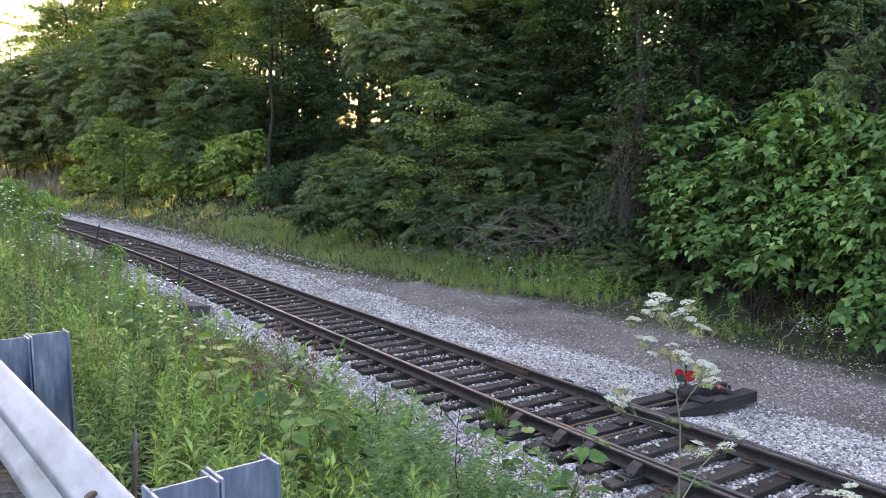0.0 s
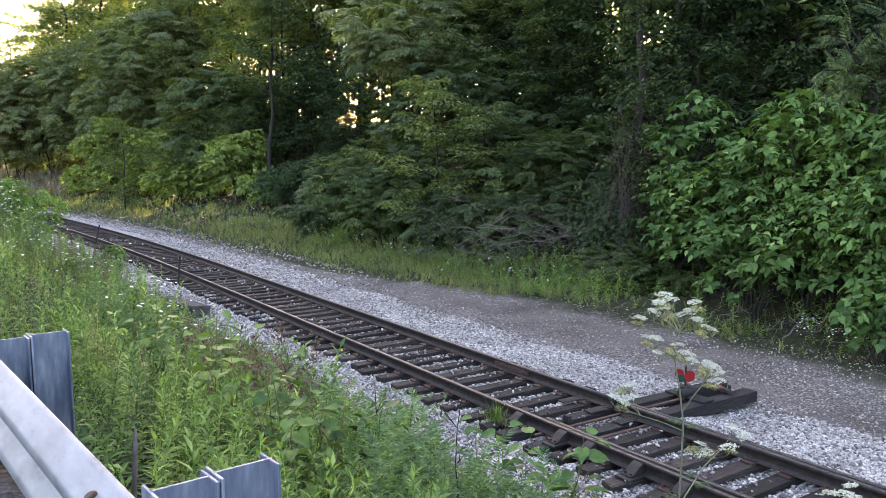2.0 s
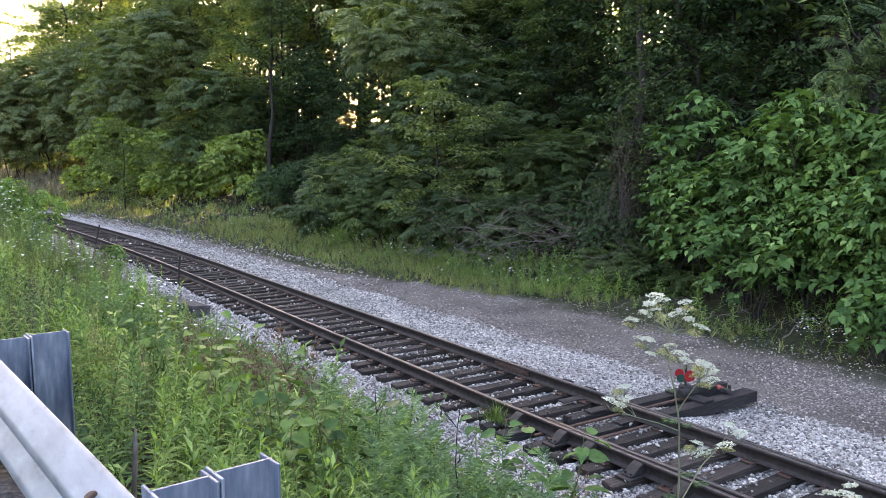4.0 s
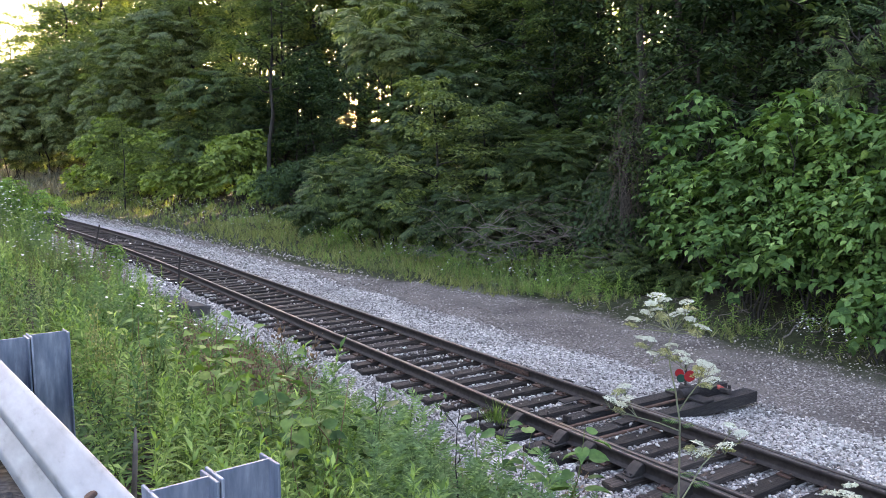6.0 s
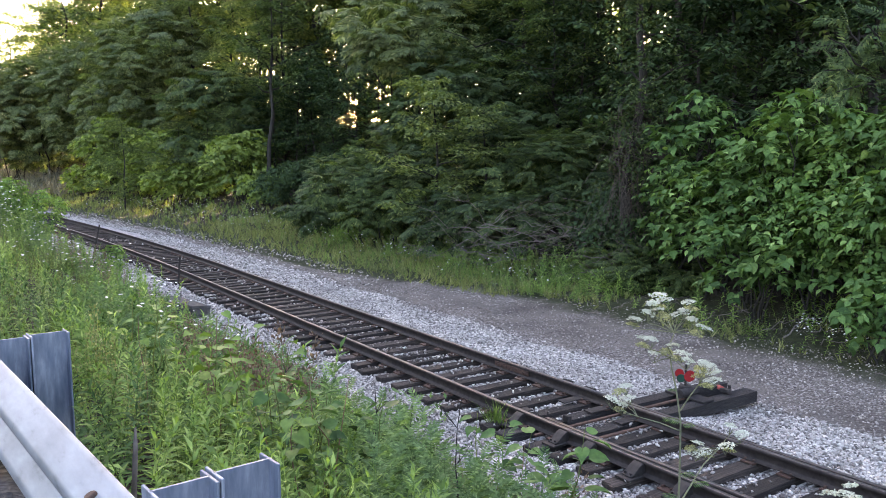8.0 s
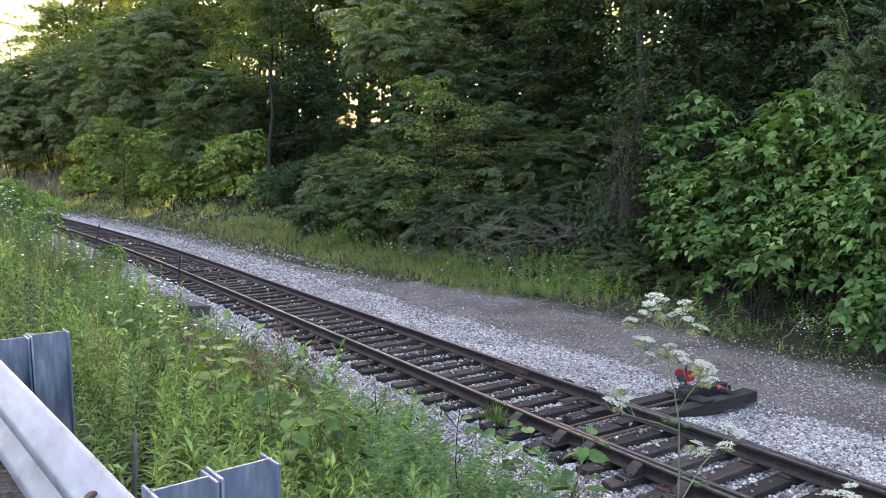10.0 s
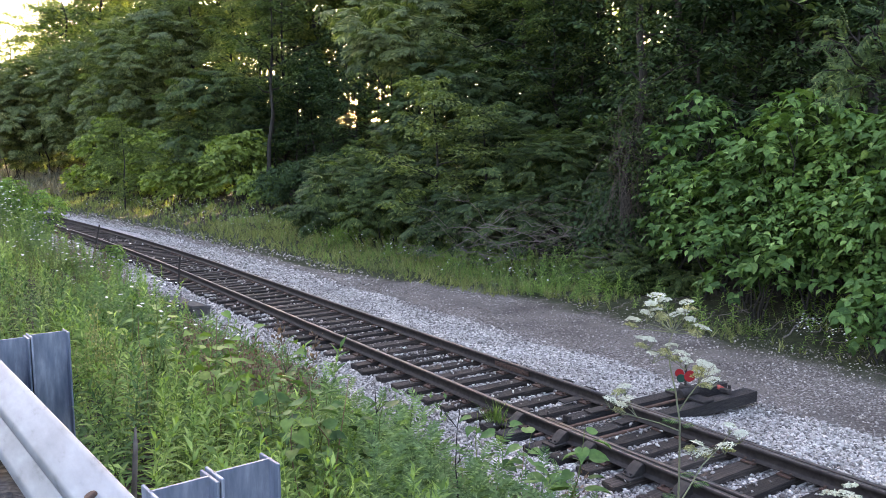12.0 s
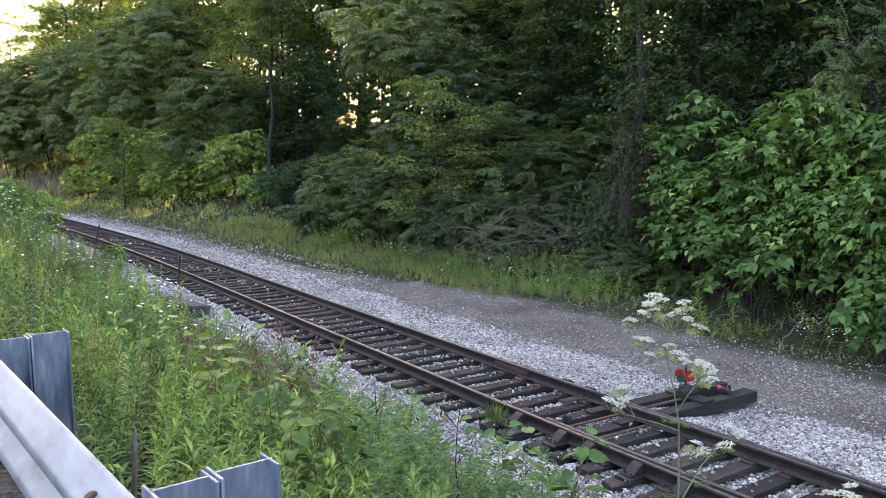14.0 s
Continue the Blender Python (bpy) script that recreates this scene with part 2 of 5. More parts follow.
def part(name, bm, mat, parent=None, label="", smooth_shade=False):
    """Links a bmesh as one mesh object under a thing."""
    me = bpy.data.meshes.new(name)
    if smooth_shade:
        for f in bm.faces:
            f.smooth = True
    bm.to_mesh(me), bm.free()
    me.materials.append(mat)
    ob = new(name, me)
    if parent:
        ob.parent = parent
    return tagged(ob, label) if label else ob


def thing(name, m, label, category, group="", kind=""):
    ob = new(name)
    ob.empty_display_size = 0.1
    ob.matrix_basis = m
    return tagged(ob, label, category, group, kind)


def join(*pieces_):
    Vs, Ts, k = [], [], 0
    for V, T in pieces_:
        Vs.append(V), Ts.append(np.asarray(T) + k)
        k += len(V)
    return np.concatenate(Vs), np.concatenate(Ts)


def tube(points, radii, sides=6):
    """A tapered round rod along a line of points."""
    P = np.asarray(points, dtype=float)
    radii = np.broadcast_to(radii, (len(P),))
    D = np.gradient(P, axis=0)
    D /= np.linalg.norm(D, axis=1)[:, None] + 1e-9
    ref = np.array([1.0, 0, 0]) if abs(D[0, 2]) > 0.7 else np.array([0, 0, 1.0])
    A = np.cross(D, ref)
    A /= np.linalg.norm(A, axis=1)[:, None] + 1e-9
    B = np.cross(D, A)
    a = np.arange(sides) * 2 * np.pi / sides
    V = P[:, None] + radii[:, None, None] * (np.cos(a)[None, :, None] * A[:, None] + np.sin(a)[None, :, None] * B[:, None])
    V = V.reshape(-1, 3)
    T = []
    for i in range(len(P) - 1):
        for j in range(sides):
            q, r = i * sides + j, i * sides + (j + 1) % sides
            T += [(q, r, r + sides), (q, r + sides, q + sides)]
    e = (len(P) - 1) * sides
    T += [(e, e + j, e + j + 1) for j in range(1, sides - 1)]
    return V, np.array(T)


def box_bm(sx, sy, sz, at=(0, 0, 0), bevel=0.0, bm=None, rot=None):
    """A box centred at a point, its edges bevelled."""
    bm2 = bmesh.new()
    bmesh.ops.create_cube(bm2, size=1)
    bmesh.ops.scale(bm2, vec=(sx, sy, sz), verts=bm2.verts)
    if bevel:
        bmesh.ops.bevel(bm2, geom=bm2.edges[:], offset=bevel, segments=2, affect="EDGES", profile=0.5)
    m = Matrix.Translation(at) @ (rot.to_4x4() if rot else Matrix())
    bmesh.ops.transform(bm2, matrix=m, verts=bm2.verts)
    if bm is None:
        return bm2
    tmp = bpy.data.meshes.new("tmp")
    bm2.to_mesh(tmp), bm2.free()
    bm.from_mesh(tmp)
    bpy.data.meshes.remove(tmp)
    return bm


def rod_bm(radius, depth, m, bm=None, sides=16, bevel=0.0):
    bm2 = bmesh.new()
    bmesh.ops.create_cone(bm2, cap_ends=True, segments=sides, radius1=radius, radius2=radius, depth=depth)
    if bevel:
        bmesh.ops.bevel(bm2, geom=[e for e in bm2.edges if abs(e.verts[0].co.z - e.verts[1].co.z) < 1e-6], offset=bevel, segments=2, affect="EDGES", profile=0.5)
    bmesh.ops.transform(bm2, matrix=m, verts=bm2.verts)
    if bm is None:
        return bm2
    tmp = bpy.data.meshes.new("tmp")
    bm2.to_mesh(tmp), bm2.free()
    bm.from_mesh(tmp)
    bpy.data.meshes.remove(tmp)
    return bm


# ---- leaves and plants as arrays ----
def unit(a):
    return a / (np.linalg.norm(a, axis=-1, keepdims=True) + 1e-9)


def diamond(width=0.5, fold=0.12):
    """A small leaf, one long, folded at its midrib."""
    return (np.array([(0, 0, 0), (-width / 2, 0.42, fold), (0, 1, -0.08), (width / 2, 0.42, fold)]), np.array([(0, 2, 1), (0, 3, 2)]))


def heart(width=0.8, fold=0.1):
    """A broad heart-shaped leaf with a folded midrib and a bent tip."""
    w = width / 2
    half = [(0.42, -0.1, 0.5), (0.86, 0.06, 0.85), (1.0, 0.3, 1.0), (0.78, 0.56, 0.7), (0.4, 0.8, 0.2)]
    V = [(0, 0, 0)] + [(-w * a, b, fold * c) for a, b, c in half] + [(0, 1.06, -0.2)] + [(w * a, b, fold * c) for a, b, c in half[::-1]] + [(0, 0.5, -0.01)]
    n = len(V) - 1
    return np.array(V), np.array([((k + 1) % n, n, k) for k in range(n)])


def lance(width=0.18):
    """A narrow drooping leaf."""
    w = width / 2
    V = np.array([(0, 0, 0), (-w, 0.4, 0.06), (w, 0.4, 0.06), (0, 1, -0.14)])
    return V, np.array([(0, 2, 1), (1, 2, 3)])


def frond(pairs=9, leaflet=0.3, arch=0.3, width=0.32):
    """A pinnate leaf, one long: leaflets in pairs along an arching midrib."""
    V, T = [], []
    ts = np.linspace(0.12, 0.97, pairs)
    dV, dT = lance(width)
    for i, t in enumerate(ts):
        size = leaflet * (0.65 + 0.5 * math.sin(math.pi * (0.15 + 0.75 * t)))
        z = arch * (t - 1.3 * t * t)
        for s in (-1, 1):
            a = s * (1.15 - 0.45 * t)
            c, sn = math.cos(a), math.sin(a)
            P = dV * size
            Q = np.stack([c * P[:, 0] + sn * P[:, 1], -sn * P[:, 0] + c * P[:, 1] + t, P[:, 2] + z - 0.25 * np.abs(P[:, 1]) * 0.8], 1)
            T.append(dT + len(V) * 4)
            V.append(Q)
    V, T = np.concatenate(V), np.concatenate(T)
    sp = np.array([0, 0.5, 1.0])
    R = np.stack([np.zeros(3), sp, arch * (sp - 1.3 * sp * sp)], 1)
    W = np.concatenate([R + [0.008, 0, 0], R - [0.008, 0, 0]])
    return join((V, T), (W, np.array([(0, 1, 4), (0, 4, 3), (1, 2, 5), (1, 5, 4)])))


def place(template, pos, along, normal, size):
    """Many copies of a template, each with its own place, direction, face and size, as one pair of arrays."""
    V, T = template
    y = unit(np.asarray(along, dtype=float))
    x = unit(np.cross(y, normal))
    z = np.cross(x, y)
    size = np.broadcast_to(size, (len(pos),))
    out = (V[None, :, 0:1] * x[:, None] + V[None, :, 1:2] * y[:, None] + V[None, :, 2:3] * z[:, None]) * size[:, None, None] + np.asarray(pos)[:, None]
    tri = T[None] + (np.arange(len(pos)) * len(V))[:, None, None]
    return out.reshape(-1, 3), tri.reshape(-1, 3)


def sow(templates, rng, pos, scale, tilt=0.15):
    """Plants from a few templates, each turned, leaned and scaled, as one pair of arrays."""
    which = rng.integers(0, len(templates), len(pos))
    made = []
    for k, tpl in enumerate(templates):
        p = pos[which == k]
        if not len(p):
            continue
        a = rng.uniform(0, 2 * np.pi, len(p))
        up = unit(np.stack([rng.normal(0, tilt, len(p)), rng.normal(0, tilt, len(p)), np.ones(len(p))], 1))
        made.append(place(tpl, p, np.cross(up, np.stack([np.cos(a), np.sin(a), 0 * a], 1)), up, scale[which == k]))
    return join(*made)


def scatter(rng, n, x0, x1, y0, y1):
    x, y = rng.uniform(x0, x1, n), rng.uniform(y0, y1, n)
    return x, y


def spot(bearing, distance):
    """A place by its bearing (degrees from the track's far end) and distance from the viewpoint."""
    a = radians(bearing)
    return EYE.x + distance * math.sin(a), EYE.y + distance * math.cos(a)


# ---- ground: one sheet ----
def make_ground():
    us = np.concatenate([np.linspace(-900, -60, 8), np.linspace(-40, -9, 14), np.linspace(-8, 12, 81), np.linspace(12.5, 45, 40), np.linspace(60, 900, 9)])
    ys = np.concatenate([np.linspace(-600, -40, 8), np.linspace(-30, 0, 16), np.linspace(0.5, 60, 130), np.linspace(62, 160, 40), np.linspace(190, 1500, 14)])
    U, Y = np.meshgrid(us, ys)
    X = U + track_x(Y)
    V = np.stack([X, Y, ground_z(X, Y)], -1).reshape(-1, 3)
    nu = len(us)
    i, j = np.meshgrid(np.arange(len(ys) - 1), np.arange(nu - 1), indexing="ij")
    a = (i * nu + j).ravel()
    T = np.concatenate([np.stack([a, a + 1, a + nu + 1], 1), np.stack([a, a + nu + 1, a + nu], 1)])
    me = mesh_of("ground", V, T, GROUND, smooth_shade=True)
    at = me.attributes.new("across", "FLOAT", "POINT")
    at.data.foreach_set("value", (0.5 + 0.05 * (U + 2.6 * smooth(17, 28, Y) * smooth(3.4, 4.2, U))).ravel().astype(np.float32))
    tagged(new("ground", me), "gravel, cinder track bed and earth banks in a wooded cutting", "ground", kind="structure")


make_ground()

# ---- railway track ----
RAIL_OUT = [(-0.070, 0), (0.070, 0), (0.070, 0.012), (0.012, 0.028), (0.009, 0.04), (0.009, 0.115), (0.034, 0.128), (0.036, 0.158), (0.028, 0.168),
            (-0.028, 0.168), (-0.036, 0.158), (-0.034, 0.128), (-0.009, 0.115), (-0.009, 0.04), (-0.012, 0.028), (-0.070, 0.012)]


def rail_mesh(line, profile=RAIL_OUT):
    """A rail swept along a line of (x, y); its worn top is bright."""
    P = np.asarray(profile)
    k, n = len(P), len(line)
    L = np.asarray(line, dtype=float)
    D = unit(np.gradient(L, axis=0))
    N = np.stack([D[:, 1], -D[:, 0]], 1)
    V = np.concatenate([np.stack([L[i, 0] + N[i, 0] * P[:, 0], L[i, 1] + N[i, 1] * P[:, 0], 0.022 + P[:, 1]], 1) for i in range(n)])
    T, top = [], []
    for i in range(n - 1):
        for j in range(k):
            q, r = i * k + j, i * k + (j + 1) % k
            T += [(q, r, r + k), (q, r + k, q + k)]
            top += [j in (8,), j in (8,)]
    for e, flip in ((0, 1), ((n - 1) * k, 0)):
        for j in range(1, k - 1):
            T.append((e, e + j + 1, e + j) if flip else (e, e + j, e + j + 1))
            top.append(False)
    me = mesh_of("rail", V, np.array(T), RAIL_STEEL)
    me.materials.append(RAIL_HEAD)
    me.polygons.foreach_set("material_index", np.array(top, dtype=np.int32))
    return me


track = thing("railway_track", Matrix(), "single railway track with a turnout, rusty rails on dark timber ties", "railway track", kind="structure")
HALF = 0.753
TIP = 8.3


def diverge(y):
    return 0.0075 * max(0.0, TIP - y) ** 1.7


def rail_line(side, y0, y1, off=lambda y: 0.0):
    ys = np.concatenate([np.arange(y0, min(y1, 25), 0.8), np.arange(max(y0, 25.0), y1, 2.0), [y1]])
    return [(float(track_x(y)) + side * HALF + off(y), y) for y in ys]


for nm, line, lab in (("rail", rail_line(-1, -14, 150), ""), ("rail", rail_line(1, TIP, 150), ""),
                      ("stock_rail", rail_line(1, -14, TIP - 0.01, diverge), "stock rail bending away at the turnout"),
                      ("switch_point", rail_line(1, -14, TIP - 0.25, lambda y: -0.085 + 0.02 * min(1, max(0, (TIP - 0.25 - y) / 2)) + 0.065 * min(1, max(0, (TIP - y) / 8))), "tapered switch blade"),
                      ("switch_point", rail_line(-1, -14, TIP - 0.1, lambda y: 0.08 + diverge(y)), "tapered switch blade")):
    o = new(nm, rail_mesh(line))
    o.parent = track
    if lab:
        tagged(o, lab)

rng = np.random.default_rng(3)


def tie_mesh(length, seed, mat=TIE_WOOD):
    r = random.Random(seed)
    bm = box_bm(length, 0.225, 0.18, (0, 0, -0.09), 0.012)
    for v in bm.verts:
        v.co.z += r.uniform(-0.008, 0.004)
        v.co.y += r.uniform(-0.008, 0.008)
        v.co.x += r.uniform(-0.02, 0.02) if abs(v.co.x) > length / 2 - 0.05 else 0
    me = bpy.data.meshes.new("tie")
    bm.to_mesh(me), bm.free()
    me.materials.append(mat)
    return me


def plate_mesh():
    bm = box_bm(0.34, 0.19, 0.022, (0, 0, 0.011), 0.004)
    for sx in (-0.1, 0.1):
        for sy in (-0.06, 0.06):
            box_bm(0.035, 0.03, 0.03, (sx, sy, 0.036), 0.006, bm)
    me = bpy.data.meshes.new("tie_plate")
    bm.to_mesh(me), bm.free()
    me.materials.append(RUST)
    return me


TIES = [tie_mesh(2.5, 1), tie_mesh(2.56, 2), tie_mesh(2.46, 3)]
LONG_TIE = tie_mesh(4.65, 7, HEAD_WOOD)
PLATE = plate_mesh()
tie_ys = []
y = -7.0
while y < 95:
    tie_ys.append(y)
    y += 0.5 + rng.uniform(-0.06, 0.06)
tie_ys = [t for t in tie_ys if not 7.5 < t < 8.65]
for y in tie_ys:
    o = new("tie", TIES[int(rng.integers(0, 3))])
    o.parent = track
    slope = float(track_x(y + 0.5) - track_x(y - 0.5))
    o.matrix_basis = Matrix.Translation((float(track_x(y)) + rng.uniform(-0.05, 0.05), y, rng.uniform(-0.012, 0.004))) @ Euler((0, 0, -math.atan(slope) + rng.uniform(-0.03, 0.03))).to_matrix().to_4x4()
    if y < 32:
        for s in (-1, 1):
            p = new("tie_plate", PLATE)
            p.parent = o
            p.matrix_basis = Matrix.Translation((s * HALF - o.location.x + float(track_x(y)), 0, 0))
HEAD_YS = (7.83, 8.42)
for k, y in enumerate(HEAD_YS):
    o = new("head_tie", LONG_TIE)
    o.parent = track
    tagged(o, "long dark timber tie carrying the switch stand")
    o.matrix_basis = Matrix.Translation((1.02, y, 0.012)) @ Euler((0, 0, 0.004 - 0.01 * k)).to_matrix().to_4x4()
    for x in (-HALF, HALF):
        p = new("tie_plate", PLATE)
        p.parent = o
        p.matrix_basis = Matrix.Translation((x - 1.02, 0, 0))

# fittings of the turnout
for y in (8.62, 7.72, 7.2, 6.4, 5.7):
    bm = bmesh.new()
    loop = [bm.verts.new((a, -0.065, c)) for a, c in ((0.02, 0.0), (0.02, 0.115), (-0.02, 0.12), (-0.06, 0.1), (-0.15, 0.028), (-0.19, 0.02), (-0.19, 0.0))]
    face = bm.faces.new(loop)
    grown = bmesh.ops.extrude_face_region(bm, geom=[face])["geom"]
    bmesh.ops.translate(bm, vec=(0, 0.13, 0), verts=[v for v in grown if isinstance(v, bmesh.types.BMVert)])
    bmesh.ops.recalc_face_normals(bm, faces=bm.faces[:])
    bmesh.ops.bevel(bm, geom=bm.edges[:], offset=0.006, segments=1, affect="EDGES")
    box_bm(0.3, 0.19, 0.022, (-0.1, 0, -0.008), 0.004, bm)
    rod_bm(0.014, 0.03, Matrix.Translation((-0.165, 0.035, 0.03)), bm, 8)
    rod_bm(0.014, 0.03, Matrix.Translation((-0.165, -0.035, 0.03)), bm, 8)
    o = part("rail_brace", bm, DARK_IRON, track)
    o.matrix_basis = Matrix.Translation((-HALF - 0.03, y, 0.03)) @ Matrix.Diagonal((1.15, 1.2, 1.15, 1))
bm = box_bm(0.022, 0.92, 0.085, (0, 0, 0), 0.006)
for dy in (-0.36, -0.14, 0.14, 0.36):
    rod_bm(0.016, 0.05, Matrix.Translation((-0.02, dy, 0)) @ Euler((0, radians(90), 0)).to_matrix().to_4x4(), bm, 8)
o = part("joint_bar", bm, RUST, track, "rusty bolted rail joint bar")
o.matrix_basis = Matrix.Translation((HALF - 0.026, 10.75, 0.1))
for y, x0, x1 in ((8.12, -0.95, 2.25), (7.55, -0.6, 0.62)):
    o = part("switch_rod", box_bm(x1 - x0, 0.055, 0.028, ((x0 + x1) / 2, y, 0.01), 0.005), RUST, track, "flat rusty switch rod")
for y in (8.42, 7.83, 9.0):
    for s in (-1, 1):
        o = part("slide_plate", box_bm(0.42, 0.17, 0.02, (s * (HALF - 0.24), y, 0.03), 0.004), DARK_IRON, track, "worn flat slide plate")
o = part("rod_clip", box_bm(0.07, 0.12, 0.09, (-0.2, 8.3, 0.06), 0.012), DARK_IRON, track)


# switch stand with its round red targets
def switch_stand():
    st = thing("switch_stand", pose(2.18, 8.12, 0.0), "low iron switch stand with red and green targets on timbers", "switch stand")
    bm = box_bm(0.26, 0.74, 0.03, (0, 0, 0.03), 0.006)
    part("base_plate", bm, DARK_IRON, st)
    bm = rod_bm(0.105, 0.13, Matrix.Translation((0, 0.08, 0.11)), None, 20, 0.02)
    rod_bm(0.07, 0.34, Matrix.Translation((-0.05, 0.0, 0.09)) @ Euler((0, radians(90), 0)).to_matrix().to_4x4(), bm, 14, 0.01)
    part("housing", bm, DARK_IRON, st, smooth_shade=False)
    part("spindle", rod_bm(0.018, 0.42, Matrix.Translation((0, 0.08, 0.3)), None, 12), DARK_IRON, st)
    turn = Euler((0, radians(90), 0)).to_matrix().to_4x4()
    for k, (mat, nm, ang, off, zz, r) in enumerate(((RED, "red_target", 130, 0.095, 0.365, 0.068), (RED, "red_target", -38, 0.062, 0.325, 0.092), (GREEN, "green_target", 132, 0.07, 0.285, 0.066))):
        a = radians(ang)
        m = Matrix.Translation((math.cos(a) * off, 0.08 + math.sin(a) * off, zz)) @ Euler((0, 0, radians(-48 if nm != "red_target" or k == 0 else -25))).to_matrix().to_4x4() @ Euler((radians(90), 0, 0)).to_matrix().to_4x4()
        part(nm, rod_bm(r, 0.008, m, None, 24, 0.002), mat, st, "round " + ("red" if mat is RED else "green") + " enamelled disc")
    bm = bmesh.new()
    box_bm(0.62, 0.05, 0.035, (0.4, -0.02, 0.1), 0.01, bm, Euler((0, radians(4), radians(-8))).to_matrix())
    part("lever", bm, DARK_IRON, st, "long iron throw lever")
    part("lever_grip", box_bm(0.13, 0.1, 0.07, (0.64, -0.1, 0.07), 0.02, None, Euler((0, radians(25), radians(-20))).to_matrix()), ORANGE, st, "faded red painted lever end")
    bm = box_bm(0.1, 0.16, 0.06, (0.62, -0.2, 0.06), 0.01)
    box_bm(0.03, 0.05, 0.12, (0.66, -0.24, 0.09), 0.008, bm)
    part("keeper", bm, DARK_IRON, st, "iron lever keeper")
    return st


switch_stand()


# ---- ballast stones ----
def ballast():
    r = np.random.default_rng(11)
    tpls = []
    for k in range(5):
        V = np.array([(-1, 0, 0), (1, 0, 0), (0, -1, 0), (0, 1, 0), (0, 0, -1), (0, 0, 1)], dtype=float) * 0.55
        V += r.uniform(-0.2, 0.2, V.shape)
        V[:, 2] *= 0.75
        T = np.array([(0, 2, 5), (2, 1, 5), (1, 3, 5), (3, 0, 5), (2, 0, 4), (1, 2, 4), (3, 1, 4), (0, 3, 4)])
        tpls.append((V, T))
    xs, ys, ss = [], [], []
    for n, x0, x1, y0, y1, s0, s1 in ((58000, -2.6, 3.6, 4.0, 12.5, 0.022, 0.058), (34000, -2.6, 3.5, 12.5, 22, 0.03, 0.066), (13000, -2.6, 3.5, 22, 40, 0.045, 0.085), (16000, 3.0, 7.4, 4, 22, 0.014, 0.045), (11000, 2.4, 5.2, 22, 62, 0.045, 0.085)):
        x, y = scatter(r, n, x0, x1, y0, y1)
        s = r.uniform(s0, s1, n)
        wear = 0.5 + 0.5 * np.sin(4.2 * x + 0.5 * np.sin(0.6 * y)) * np.sin(0.35 * y + 1.0)
        keep = r.random(n) < 1 - smooth(2.9, 3.6, x + 0.2 * np.sin(0.9 * y) + 0.12 * np.sin(2.7 * y)) * (0.55 + 0.42 * wear * smooth(8, 13, y))
        xs.append((x + track_x(y))[keep]), ys.append(y[keep]), ss.append(s[keep])
    x, y, s = map(np.concatenate, (xs, ys, ss))
    u = x - track_x(y)
    allties = np.array(sorted(list(tie_ys) + list(HEAD_YS)))
    i = np.clip(np.searchsorted(allties, y), 1, len(allties) - 1)
    near = np.minimum(np.abs(allties[i] - y), np.abs(allties[i - 1] - y))
    on_tie = (near < 0.125) & (np.abs(u) < 1.27) | (near < 0.125) & (u > 0) & (u < 3.3) & (y > 7.5) & (y < 8.7)
    on_rail = np.abs(np.abs(u) - HALF) < 0.1
    spill = on_tie & (np.abs(u) < 1.4) & (r.random(len(u)) < 0.03 + smooth(11, 16, y) * 0.55 * smooth(0.25, 0.9, np.sin(1.1 * y + 2.3 * u) * np.sin(0.63 * y)))
    ok = (~on_tie | spill) & ~on_rail
    x, y, s, u, spill = x[ok], y[ok], s[ok], u[ok], spill[ok]
    z = ground_z(x, y) + r.uniform(0.0, 0.018, len(x))
    z = np.where(spill, 0.012, z + np.where(np.abs(u) < 1.6, 0.012, 0))
    inner = (np.abs(u) < 1.0 + 0.25 * np.sin(3.1 * y)) & (r.random(len(u)) < 0.25 + 0.55 * smooth(10.5, 15, y))
    path = (u > 3.4 + 0.2 * np.sin(1.3 * y)) & (r.random(len(u)) < 0.8)
    for sel, nm, mt, lab in ((~inner & ~path, "ballast", STONE, "grey and white crushed stone track ballast"), (inner, "fouled_ballast", FOULED, "dirty grey-brown crushed stone between the rails"), (path, "road_gravel", DUSTY, "dusty grey-brown pebbles scattered over the cinder road")):
        V, T = sow(tpls, r, np.stack([x, y, z], 1)[sel], s[sel] * 1.15, 0.5)
        tagged(piece(nm, V, T, mt), lab, "gravel", kind="stuff")


ballast()


# ---- guard rail beside the road ----
GA, GB = Vector((-7.265, 3.75, 0)), Vector((-7.085, 1.83, 0))
GDIR = (GB - GA).normalized()
GSIDE = Vector((GDIR.y, -GDIR.x, 0))
if GSIDE.x > 0:
    GSIDE = -GSIDE
POST_TOP = 3.035


